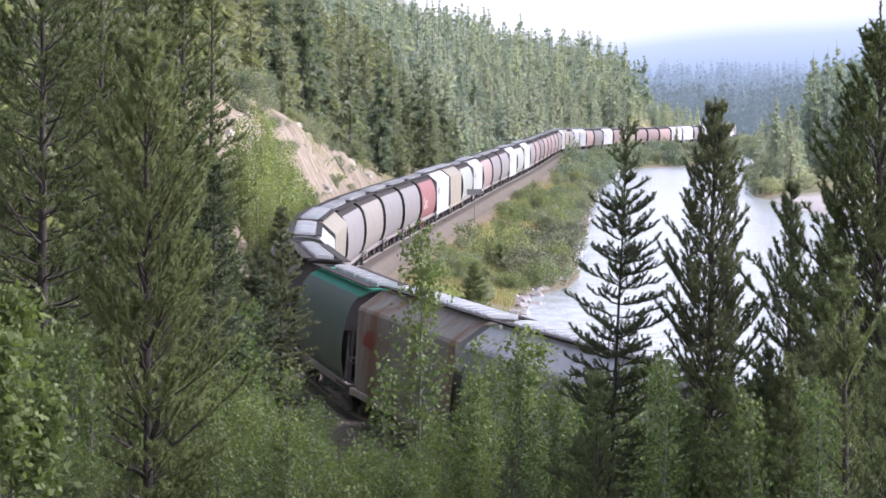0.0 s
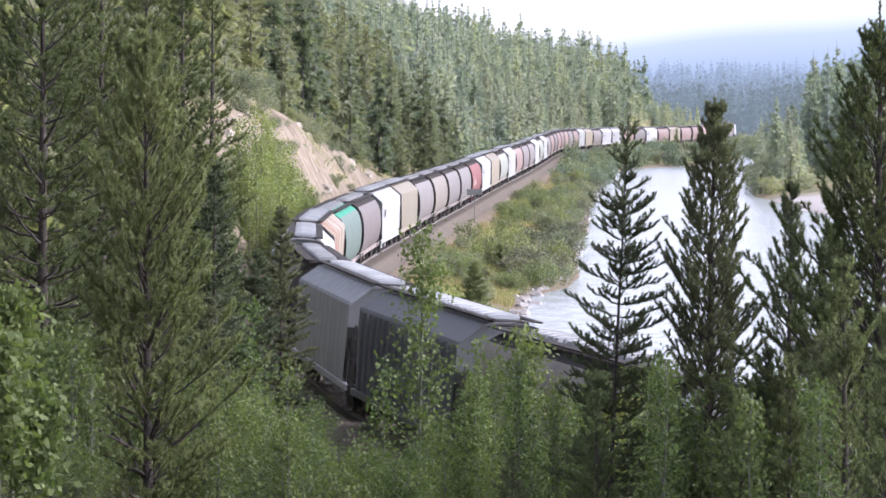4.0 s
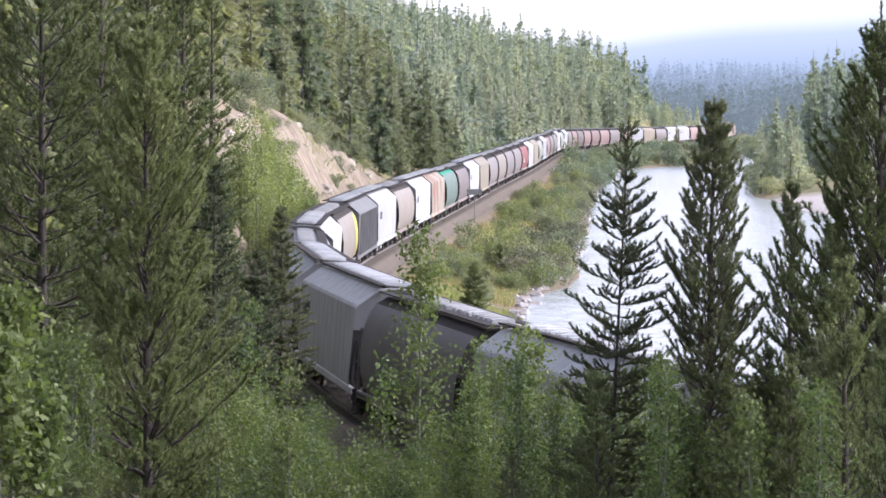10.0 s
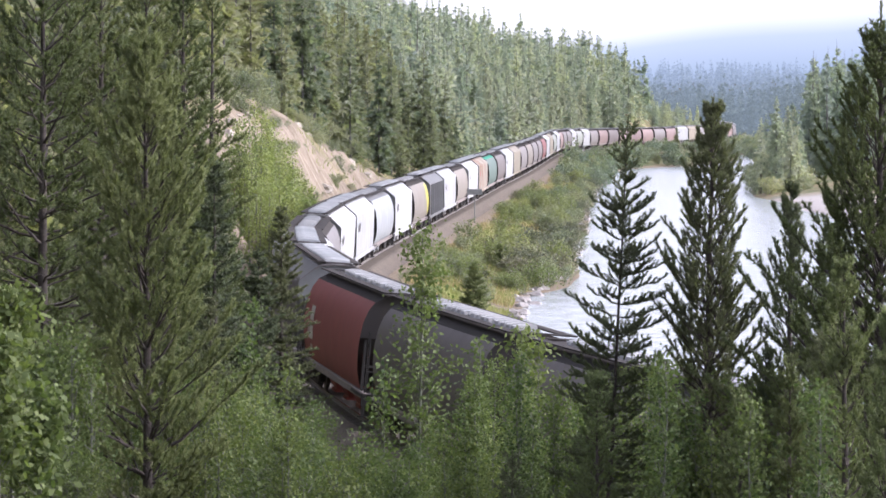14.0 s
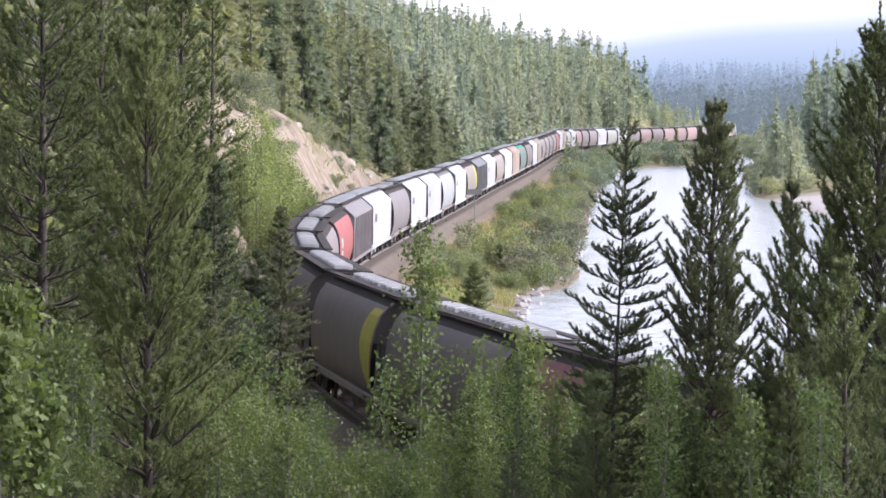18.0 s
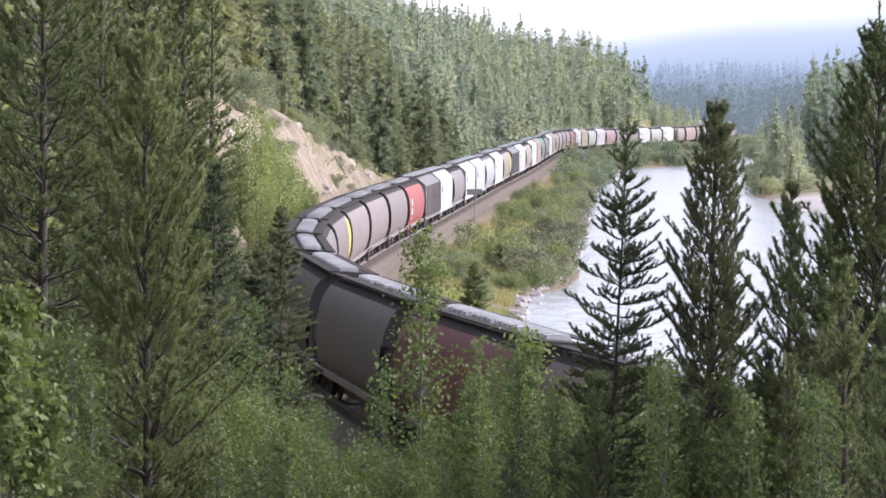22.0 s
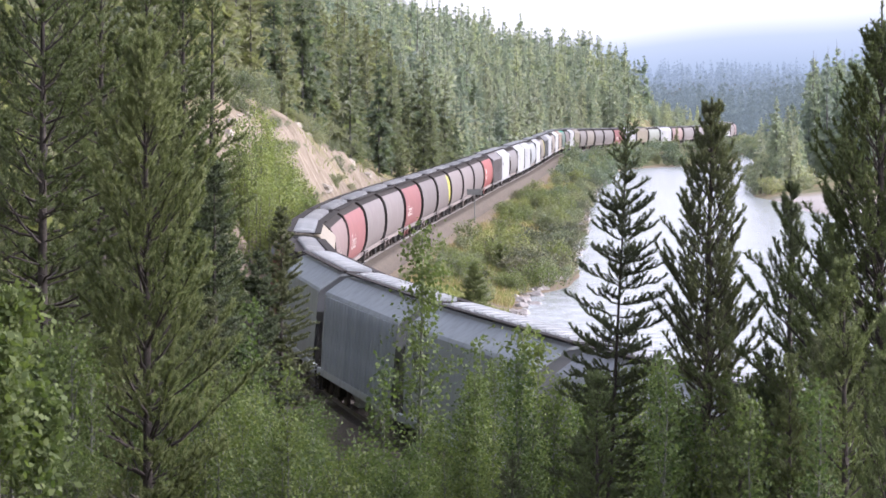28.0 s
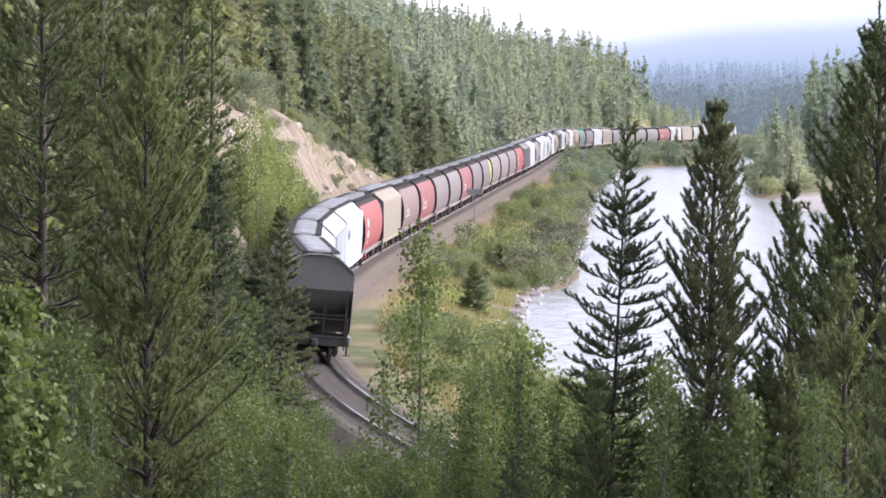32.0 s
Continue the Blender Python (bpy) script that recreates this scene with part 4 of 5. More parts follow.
# ---- near trees: boughs, twigs and needles one by one ----
def needle_tree(h, R, rng, crown0, whorl, per, rise0, rise1, power, nlen, dens, nwid, twig=0.33, curve=0.25, lean=0.012, lead=0.6, r0=None, gaps=0.0, t0=0.22, twig_up=0.25, cap=0.5, step=0.22, brush=0.3, bend=0.0, wood=1.0, fwd=0.75, skip=0.1, bare=0.15):
    """Trunk with boughs and twigs, and the needles along them."""
    (tv, tt), P = trunk_arrays(h, r0 or 0.011 * h + 0.01, rng, lean, n=8, seg=9)
    A, B, ra, rb, tip = [], [], [], [], []
    z = h * crown0
    while z < h - bare:
        k = (z / h - crown0) / (1 - crown0)
        n = max(2, int(round(per * (1 - 0.35 * k) * rng.uniform(0.7, 1.25))))
        a0 = rng.uniform(0, 6.28)
        for j in range(n):
            if rng.uniform() < gaps:
                continue
            az = a0 + j * 6.283 / n + rng.normal() * 0.25
            L = (R * (1 - k) ** power + 0.10) * rng.uniform(0.6, 1.12)
            L = min(L, cap * (h - z) + 0.05)
            if k < 0.12:
                L *= 0.55 + 3.5 * k
            el = rise0 + (rise1 - rise0) * k + rng.normal() * 0.10
            o = np.array([np.interp(z, P[:, 2], P[:, 0]), np.interp(z, P[:, 2], P[:, 1]), z + rng.uniform(-0.1, 0.1)])
            d = np.array([math.cos(az) * math.cos(el), math.sin(az) * math.cos(el), math.sin(el)])
            lat = np.array([-math.sin(az), math.cos(az), 0.0])
            m = max(3, int(L / step))
            prev = o
            for i in range(1, m + 1):
                u = i / m
                p = o + d * (L * u) + np.array([0, 0, curve * L * u * u]) + rng.normal(size=3) * 0.012
                A.append(prev), B.append(p), ra.append(0.004 + wood * 0.011 * L * (1 - u + 1 / m)), rb.append(0.004 + wood * 0.011 * L * (1 - u)), tip.append(1.0 if u > brush else 0.0)
                if u > t0:
                    for sg in (-1, 1):
                        if rng.uniform() > skip:
                            tl = twig * L ** 0.5 * (1.15 - u) * rng.uniform(0.6, 1.2) + 0.07
                            tl = min(tl, 0.45 * L + 0.05)
                            td = unit(d * 0.75 + lat * sg * 0.75 + np.array([0, 0, twig_up + curve * u]) + rng.normal(size=3) * 0.15)
                            e = p + td * tl
                            if bend:
                                # the shoot turns up towards its tip
                                e = p + td * (tl * 0.5)
                                A.append(e), B.append(e + unit(td + np.array([0, 0, bend])) * (tl * 0.55)), ra.append(0.005), rb.append(0.003), tip.append(1.0)
                            A.append(p), B.append(e), ra.append(0.006), rb.append(0.004), tip.append(0.0 if bend and tl > 0.3 else 1.0)
                prev = p
        z += whorl * rng.uniform(0.75, 1.25)
    A.append(np.array([*P[-2, :2], h - lead])), B.append(np.array([*P[-1, :2], h])), ra.append(0.012), rb.append(0.004), tip.append(1.0)
    A, B, ra, rb, tip = np.array(A), np.array(B), np.array(ra), np.array(rb), np.array(tip)
    wood = sticks(A, B, ra, rb, 3)
    seg = B - A
    ln = np.linalg.norm(seg, axis=1)
    cnt = np.maximum(1, (ln * dens * tip)).astype(int) * (tip > 0)
    idx = np.repeat(np.arange(len(A)), cnt)
    u = rng.uniform(0, 1, len(idx))
    base = A[idx] + seg[idx] * u[:, None]
    way = unit(unit(seg)[idx] * fwd + unit(rng.normal(size=base.shape)) * 0.9 + [0, 0, 0.12])
    nl = nlen * rng.uniform(0.7, 1.2, len(idx))
    need = blades(base, way, nl, np.full(len(idx), nwid), rng)
    return (tv, tt), wood, need


def put(name, made, wood_mat, leaf_mat, label, category, x, y, rz=0.0, s=1.0, group=""):
    return tree(name, *made, wood_mat, leaf_mat, label, category, stand(x, y, -0.1, rz, s), group)


def at_px(x, Y):
    """Sideways place of something that stands Y metres ahead, to fit picture column x."""
    return (x - 784.0) / 5571.0 * Y


def height_to(ytop, x, Y):
    return EYE_Z - (ytop - 167.0) / 5571.0 * Y - float(ground_z(x, Y)) + 0.1


PINE = dict(crown0=0.16, whorl=0.27, per=6, rise0=0.02, rise1=0.95, power=0.75, nlen=0.088, dens=210, nwid=0.025, twig=0.42)
SWAY = []
M_NEEDLE_MID = leafy("olive_pine_needles", (0.078, 0.098, 0.046), (0.170, 0.190, 0.092), trans=0.38, soft=0.35)


def near_pine(x, ytop, Y, R, seed, label, name="pine_tree", mat_n=None, cat="tree", sway=0.25, tilt=0.0, **kw):
    X = at_px(x, Y)
    h = height_to(ytop, X, Y)
    X -= h * math.sin(radians(tilt))
    arg = dict(PINE, **kw)
    ob = put(name, needle_tree(h, R, np.random.default_rng(seed), **arg), M_BARK, mat_n or M_NEEDLE, label, cat, X, Y, seed * 37.0)
    ob.matrix_basis = ob.matrix_basis @ (pose(0, 0, 0, 0, 0, -seed * 37.0) @ pose(0, 0, 0, 0, tilt, 0) @ pose(0, 0, 0, 0, 0, seed * 37.0))
    SWAY.append((ob, sway, seed * 1.7))
    return ob


# shoots like bottle brushes: bare inner twigs, needles crowded towards upturned tips
TUFT = dict(brush=0.75, bend=0.7, fwd=0.95, wood=1.5, twig=0.5, step=0.2, t0=0.15)
near_pine(258, 42, 48, 1.95, 1, "tall young lodgepole pine with sweeping olive-green boughs", crown0=0.04, r0=0.085, gaps=0.08, curve=0.16, rise0=0.42, rise1=1.15, power=0.5, per=6, whorl=0.32, dens=380, nwid=0.019, nlen=0.085, **dict(TUFT, wood=1.4, brush=0.5, step=0.19))
BACK = dict(TUFT, mat_n=M_NEEDLE_MID, dens=170, nwid=0.032, nlen=0.10, power=0.6, whorl=0.36, per=6, rise0=-0.1, rise1=0.8, bend=0.35)
near_pine(72, -190, 56, 2.2, 2, "tall dense pine with a dark trunk", crown0=0.12, **BACK)
near_pine(178, -120, 66, 1.9, 3, "slender pine standing close to its neighbours", crown0=0.1, **BACK)
near_pine(-30, -60, 62, 2.1, 4, "dense pine at the edge of the wood", crown0=0.06, **BACK)
MID = dict(TUFT, mat_n=M_NEEDLE_MID, dens=110, nwid=0.05, nlen=0.13, power=0.6, whorl=0.36, rise0=-0.1, rise1=0.8, bend=0.35)
near_pine(325, -60, 96, 2.0, 5, "slender dark green pine on the slope", crown0=0.08, **MID)
near_pine(255, -80, 88, 2.3, 6, "slender dark green pine on the slope", crown0=0.08, **MID)
near_pine(120, -90, 82, 2.3, 7, "dense pine on the slope above the line", crown0=0.06, **MID)
near_pine(20, 30, 78, 2.3, 8, "dense pine on the slope above the line", crown0=0.06, **MID)
near_pine(205, 60, 76, 2.0, 31, "dense pine on the slope above the line", crown0=0.04, **MID)
near_pine(-5, 180, 72, 2.0, 32, "dense pine on the slope above the line", crown0=0.04, **MID)
near_pine(140, 240, 74, 1.9, 33, "dense pine on the slope above the line", crown0=0.04, **MID)
near_pine(376, -30, 112, 1.3, 9, "thin pine with a bare dark trunk beside the cutting", crown0=0.34, **dict(MID, gaps=0.3))
near_pine(190, 330, 72, 1.7, 21, "bushy young pine under taller trees", crown0=0.03, **MID)
near_pine(345, 380, 80, 1.4, 22, "bushy young pine under taller trees", crown0=0.03, **MID)
near_pine(60, 420, 66, 1.6, 23, "bushy young pine under taller trees", crown0=0.03, **MID)
near_pine(392, 290, 88, 1.2, 24, "bushy young pine under taller trees", crown0=0.03, **dict(MID, rise0=0.3, rise1=1.0))
near_pine(1270, 188, 50, 1.22, 10, "upright lodgepole pine against the river", mat_n=M_NEEDLE_DARK, crown0=0.12, per=7, rise0=0.2, rise1=0.95, curve=0.24, power=0.4, whorl=0.17, dens=430, nwid=0.015, nlen=0.062, gaps=0.08, sway=0.45, lead=0.7, cap=0.33, skip=0.0, tilt=1.2, **dict(TUFT, twig=0.42, step=0.17))
near_pine(1550, 5, 46, 3.8, 11, "broad dark green pine with a full crown", mat_n=M_NEEDLE_MID, crown0=0.05, per=9, rise0=0.2, rise1=0.95, curve=0.22, power=0.9, whorl=0.22, dens=270, nwid=0.021, nlen=0.07, gaps=0.05, bare=0.6, cap=0.4, lead=1.0, **TUFT)
near_pine(1500, 470, 42, 1.6, 12, "bushy bright green young pine", crown0=0.06, rise0=0.3, nlen=0.07, dens=260, nwid=0.018, **dict(TUFT, twig=0.42))
near_pine(1402, 325, 50, 0.95, 13, "slim young pine beside a larger one", mat_n=M_NEEDLE_DARK, crown0=0.1, whorl=0.2, per=5, rise0=0.4, rise1=1.1, power=0.4, curve=0.3, gaps=0.1, nlen=0.06, dens=380, nwid=0.015, cap=0.3, **dict(TUFT, twig=0.4))
near_pine(1475, 400, 52, 2.0, 29, "full olive-green pine behind a taller one", mat_n=M_NEEDLE_MID, crown0=0.05, rise0=0.3, gaps=0.05, nlen=0.07, dens=260, nwid=0.018, **TUFT)
SMALL = dict(TUFT, nlen=0.06, dens=300, nwid=0.016, twig=0.4, whorl=0.24, rise0=0.4)
near_pine(1575, 560, 38, 1.1, 14, "bushy bright green young pine", crown0=0.05, **SMALL)
near_pine(1312, 690, 43, 0.7, 15, "small bushy young pine", crown0=0.04, **SMALL)
near_pine(1058, 668, 45, 0.5, 16, "small young pine with a bare stem", crown0=0.5, **SMALL)
near_pine(1190, 720, 46, 0.6, 25, "small dark young pine in the undergrowth", mat_n=M_NEEDLE_DARK, crown0=0.03, **SMALL)
near_pine(1362, 610, 47, 0.7, 27, "bushy dark young pine in the undergrowth", mat_n=M_NEEDLE_DARK, crown0=0.03, **SMALL)
near_pine(1455, 590, 44, 0.9, 28, "bushy dark young pine in the undergrowth", mat_n=M_NEEDLE_DARK, crown0=0.03, **SMALL)
near_pine(1400, 650, 41, 0.8, 17, "small bushy young pine", mat_n=M_NEEDLE_MID, crown0=0.04, **SMALL)
near_pine(1104, 205, 50, 1.35, 18, "dark open-branched spruce against the river", name="spruce_tree", mat_n=M_NEEDLE_DARK, crown0=0.2, whorl=0.19, per=5, rise0=-0.34, rise1=0.42,
          power=0.72, nlen=0.036, dens=480, nwid=0.017, curve=0.26, twig=0.27, gaps=0.14, skip=0.2, bend=0.5, sway=0.3, t0=0.08, twig_up=0.35, step=0.085, r0=0.05, brush=0.08, bare=0.3, cap=0.31, lead=0.75, tilt=2.4)
near_pine(458, 440, 96, 1.5, 30, "dark spruce behind a smaller one beside the line", name="spruce_tree", mat_n=M_NEEDLE_DARK, crown0=0.03, whorl=0.26, per=7, rise0=-0.2, rise1=0.5, power=0.7, nlen=0.08, dens=150, nwid=0.045, curve=0.15, twig=0.36, sway=0.1, cap=0.34)
near_pine(496, 366, 100, 1.6, 19, "small dark spruce beside the line", name="spruce_tree", mat_n=M_NEEDLE_DARK, crown0=0.05, whorl=0.24, per=7, rise0=-0.2, rise1=0.5, power=0.7,
          nlen=0.075, dens=200, nwid=0.04, curve=0.15, twig=0.34, sway=0.1, cap=0.3)
near_pine(908, 800, 47, 0.7, 20, "small dark spruce in the undergrowth", name="spruce_tree", mat_n=M_NEEDLE_DARK, crown0=0.03, whorl=0.2, per=6, rise0=0.0, rise1=0.7, power=0.9,
          nlen=0.035, dens=380, nwid=0.013, curve=0.1, sway=0.1)


# dark young spruces close along the hill side of the line
_rg = np.random.default_rng(55)
_made = needle_tree(6.0, 1.25, np.random.default_rng(56), 0.03, 0.22, 7, -0.1, 0.6, 0.85, 0.06, 130, 0.045, curve=0.08)
_side = None
for _k in range(22):
    _Y = 74 + 4.2 * _k + _rg.uniform(-1.5, 1.5)
    _X = min(float(line_x(_Y)) - _rg.uniform(5.0, 7.0), at_px(448, _Y) - 1.0)
    _m = stand(_X, _Y, -0.1, _rg.uniform(0, 360), _rg.uniform(0.7, 1.25))
    if _side is None:
        _side = tree("spruce_tree", *_made, M_BARK, M_NEEDLE_DARK, "dark young spruce on the slope beside the line", "tree", _m, "line-side spruces")
    else:
        copy_thing(_side, Matrix.Identity(4)).matrix_basis = _m


# ---- aspens and undergrowth ----
def broadleaf(h, R, rng, nb, nl, size, crown0=0.25, trunk=None, rise=0.75, stems=1, lean=0.03, spread=0.4):
    """A slender broadleaf: stems, ascending boughs, and leaves clustered along them."""
    W, L, G = [], [], []
    for st in range(stems):
        hh = h * (1 if st == 0 else rng.uniform(0.6, 0.95))
        (tv, tt), P = trunk_arrays(hh, trunk or 0.007 * hh + 0.006, rng, lean, n=6, seg=8)
        off = np.zeros(3) if st == 0 else np.append(rng.normal(size=2) * spread * R, 0)
        W.append((tv + off, tt))
        P = P + off
        k = rng.uniform(0, 1, nb)
        z = hh * (crown0 + (0.98 - crown0) * k)
        ln = R * (0.35 + 0.75 * np.sin(np.pi * np.clip(k * 0.8 + 0.18, 0, 1))) * rng.uniform(0.5, 1.15, nb)
        az = rng.uniform(0, 6.283, nb)
        el = rise + rng.normal(size=nb) * 0.25
        base = np.column_stack([np.interp(z, P[:, 2], P[:, 0]), np.interp(z, P[:, 2], P[:, 1]), z])
        d = np.column_stack([np.cos(az) * np.cos(el), np.sin(az) * np.cos(el), np.sin(el)])
        G.append(sticks(base, base + d * ln[:, None], 0.004 + 0.006 * ln, np.full(nb, 0.002), 3))
        m = nl // (nb * stems)
        u = rng.uniform(0.25, 1.08, (nb, m))
        p = base[:, None] + d[:, None] * (ln[:, None] * u)[..., None] + rng.normal(size=(nb, m, 3)) * (0.07 + 0.1 * R)
        L.append(leaves(p.reshape(-1, 3), size * rng.uniform(0.6, 1.25, nb * m), rng))
    return join(W), join(G), join(L)


ASPEN_KINDS = []
for _k, (_h, _R, _st) in enumerate([(4.2, 0.42, 1), (5.2, 0.48, 1), (3.4, 0.45, 2), (6.2, 0.55, 1), (2.4, 0.6, 3), (1.6, 0.6, 4)]):
    _rg = np.random.default_rng(100 + _k)
    ASPEN_KINDS.append(((_h, _R), broadleaf(_h, _R, _rg, [70, 80, 36, 90, 28, 24][_k], 2300, 0.060, crown0=0.12, stems=_st, rise=1.0)))
_masters = {}


def aspen(kind, x, ytop, Y, rz=0.0, label="young aspen with light green fluttering leaves", s=None):
    X = at_px(x, Y)
    need = height_to(ytop, X, Y)
    kind = min(range(6), key=lambda k: abs(math.log(ASPEN_KINDS[k][0][0] / need)) + 0.05 * ((k + kind) % 3))
    (h, R), made = ASPEN_KINDS[kind]
    s = s or need / h
    m = stand(X, Y, -0.05, rz, s)
    if kind not in _masters:
        _masters[kind] = tree("aspen_sapling", *made, M_BARK_PALE, M_ASPEN, label, "sapling", m, "undergrowth")
        ob = _masters[kind]
    else:
        ob = copy_thing(_masters[kind], Matrix.Identity(4))
        ob.matrix_basis = m
    ob["label"] = label
    return ob


# the slender aspen before the curve, and its neighbours
_h = height_to(412, at_px(742, 64), 64)
_a = put("aspen_tree", broadleaf(_h, 0.82, np.random.default_rng(200), 80, 2500, 0.098, crown0=0.25, rise=0.9), M_BARK_PALE, M_ASPEN, "slender young aspen with sparse round leaves", "tree", at_px(742, 64), 64)
SWAY.append((_a, 0.5, 3.0))
for _k, (_x, _yt, _Y, _R, _n) in enumerate([(930, 585, 58, 0.55, 900), (960, 610, 57, 0.5, 800), (838, 600, 60, 0.5, 1100), (18, 520, 44, 0.6, 1300), (-8, 610, 42, 0.6, 1300), (70, 690, 43, 0.55, 1000), (672, 640, 62, 0.45, 700), (450, 545, 70, 0.5, 900)]):
    _X = at_px(_x, _Y)
    _a = put("aspen_tree", broadleaf(height_to(_yt, _X, _Y), _R, np.random.default_rng(210 + _k), 60, _n, 0.125 if _x < 100 else 0.105, crown0=0.25, rise=0.85), M_BARK_PALE, M_ASPEN,
             "slender young aspen with sparse round leaves", "tree", _X, _Y)
    SWAY.append((_a, 0.45, 1.3 * _k))

# undergrowth on the slope below the camera, no taller than the view over the line allows
UNDER_X = [-60, 0, 60, 120, 300, 430, 480, 540, 580, 600, 650, 700, 740, 800, 870, 930, 1000, 1060, 1150, 1250, 1400, 1620]
UNDER_Y = [520, 560, 650, 700, 660, 600, 620, 660, 720, 770, 790, 800, 740, 650, 640, 640, 670, 690, 640, 660, 660, 620]
_rg = np.random.default_rng(33)
for _k in range(150):
    _x = -40 + 1640 * (_k + 0.5) / 150 + _rg.uniform(-12, 12)
    _Y = _rg.uniform(54 if _x < 450 else 46, 84) if _x < 620 else (_rg.uniform(46, 66) if _x < 1150 else _rg.uniform(40, 50))
    _yt = float(np.interp(_x, UNDER_X, UNDER_Y)) + abs(_rg.normal()) * 85
    _X = at_px(_x, _Y)
    if _x > 1180 and _rg.uniform() < 0.6:
        continue
    if line_x(_Y) - _X < 3.6 or height_to(_yt, _X, _Y) < 0.5:
        continue
    aspen(int(_rg.integers(6)), _x, _yt, _Y, _rg.uniform(0, 360))


for _k in range(9):
    aspen(int(_rg.integers(6)), -10 + 17 * _k, _rg.uniform(590, 740), _rg.uniform(46, 54), _rg.uniform(0, 360))

# low shoots at the foot of the slope
for _x, _yt in [(-20, 800), (8, 770), (34, 815), (60, 785), (90, 810), (118, 790), (150, 820)]:
    aspen(2, _x, _yt, 44.5 + 0.01 * _x, _x * 7.0)

_pale = []
for _k in range(3):
    _pale.append(broadleaf([6.0, 5.0, 4.0][_k], [0.6, 0.65, 0.65][_k], np.random.default_rng(150 + _k), 40, 2600, 0.10, crown0=0.08, stems=5, spread=1.0, rise=1.25))


def pale_aspen(kind, x, ytop, Y, rz):
    X = at_px(x, Y)
    ob = tree("aspen_tree", *_pale[kind % 3], M_BARK_PALE, M_ASPEN_PALE, "light green aspen on the steep cutting", "tree", stand(X, Y, -0.1, rz, height_to(ytop, X, Y) / [6.0, 5.0, 4.0][kind % 3]))
    return ob


# grey-green bushes along the brow of the cutting
_rg = np.random.default_rng(91)
BROW = tree("willow_bush", *broadleaf(1.8, 1.2, np.random.default_rng(160), 26, 1500, 0.16, crown0=0.03, stems=4, spread=0.6, rise=0.6), M_BARK_GREY, M_WILLOW, "grey-green bush on the brow of the cutting", "bush", stand(float(line_x(250.0)) - 11, 250.0), "brow bushes")
for _k in range(26):
    _Y = 225 + 4.4 * _k + _rg.uniform(-2, 2)
    copy_thing(BROW, Matrix.Identity(4)).matrix_basis = stand(float(line_x(_Y)) - _rg.uniform(10.5, 13.5), _Y, -0.1, _rg.uniform(0, 360), _rg.uniform(0.6, 1.3))

for _k in range(44):
    _Y = _rg.uniform(196, 322)
    copy_thing(BROW, Matrix.Identity(4)).matrix_basis = stand(float(line_x(_Y)) - _rg.uniform(4.6, 9.5), _Y, -0.08, _rg.uniform(0, 360), _rg.uniform(0.2, 0.6))

# light green aspens on the cutting
for _x, _yt, _Y, _kd in [(450, 186, 212, 0), (474, 205, 214, 1), (432, 225, 208, 2), (498, 255, 222, 1), (518, 285, 228, 2), (538, 310, 236, 2), (462, 250, 206, 0), (488, 290, 212, 2), (445, 270, 202, 1), (508, 310, 220, 2), (440, 200, 206, 1), (462, 195, 212, 0), (486, 225, 216, 0), (505, 250, 220, 1), (528, 300, 226, 1), (470, 280, 204, 1), (495, 320, 208, 2), (522, 330, 216, 2), (455, 310, 198, 2), (545, 335, 230, 2)]:
    pale_aspen(_kd, _x, _yt, _Y, _x * 3.0)


# ---- river bank: willows, small spruces, grass and stones ----
M_WILLOW_GREY = leafy("grey_willow_leaves", (0.118, 0.118, 0.092), (0.205, 0.200, 0.155), trans=0.35)
WILLOWS = []
for _k in range(5):
    _rg2 = np.random.default_rng(300 + _k)
    WILLOWS.append(tree("willow_bush", *broadleaf([2.4, 1.9, 3.0, 1.5, 2.2][_k], [1.3, 1.5, 1.2, 1.4, 1.1][_k], _rg2, 26, 1500, 0.20, crown0=0.03, stems=5, spread=0.6, rise=0.6), M_BARK_GREY, M_WILLOW_GREY if _k % 2 else M_WILLOW,
                        "grey-green willow bush on the river bank", "bush", pose(0, -40 - 4 * _k, 9), "bank bushes"))
_rg = np.random.default_rng(44)
_n = 0
for _k in range(700):
    if _n >= 270:
        break
    _Y = 150 * (680 / 150) ** _rg.uniform(0, 1)
    _sh = float(left_shore(_Y))
    _q0 = _sh * _rg.uniform(0.5, 0.97) if _rg.uniform() < 0.75 else _rg.uniform(4.4, _sh)
    if _q0 < 4.2 or (_Y < 165 and _q0 < 8) or (_Y < 192 and abs(at_px(838, 186) - float(line_x(_Y)) - _q0) < 1.5):
        continue
    _X = float(line_x(_Y)) + _q0
    if float(vnoise(_X, _Y, 0.07, 2.5)) > 0.15 and _q0 < float(left_shore(_Y)) - 2.5 and _Y < 450:
        continue
    if _Y < 233 and _q0 > _sh - 2.4:
        continue
    _m = stand(_X, _Y, -0.1, _rg.uniform(0, 360), _rg.uniform(0.35, 0.95) * (0.7 if _q0 < 8 or _Y < 233 else 1.0))
    if _n < 5:
        WILLOWS[_n].matrix_basis = _m
    else:
        copy_thing(WILLOWS[_n % 5], Matrix.Identity(4)).matrix_basis = _m
    _n += 1

# dark willows crowding the shore where the bank bulges out
for _k in range(16):
    _Y = _rg.uniform(238, 285)
    _q0 = float(left_shore(_Y)) - _rg.uniform(0.8, 4.2)
    copy_thing(WILLOWS[1 + 2 * (_k % 2)], Matrix.Identity(4)).matrix_basis = stand(float(line_x(_Y)) + _q0, _Y, -0.1, _rg.uniform(0, 360), _rg.uniform(0.8, 1.15))

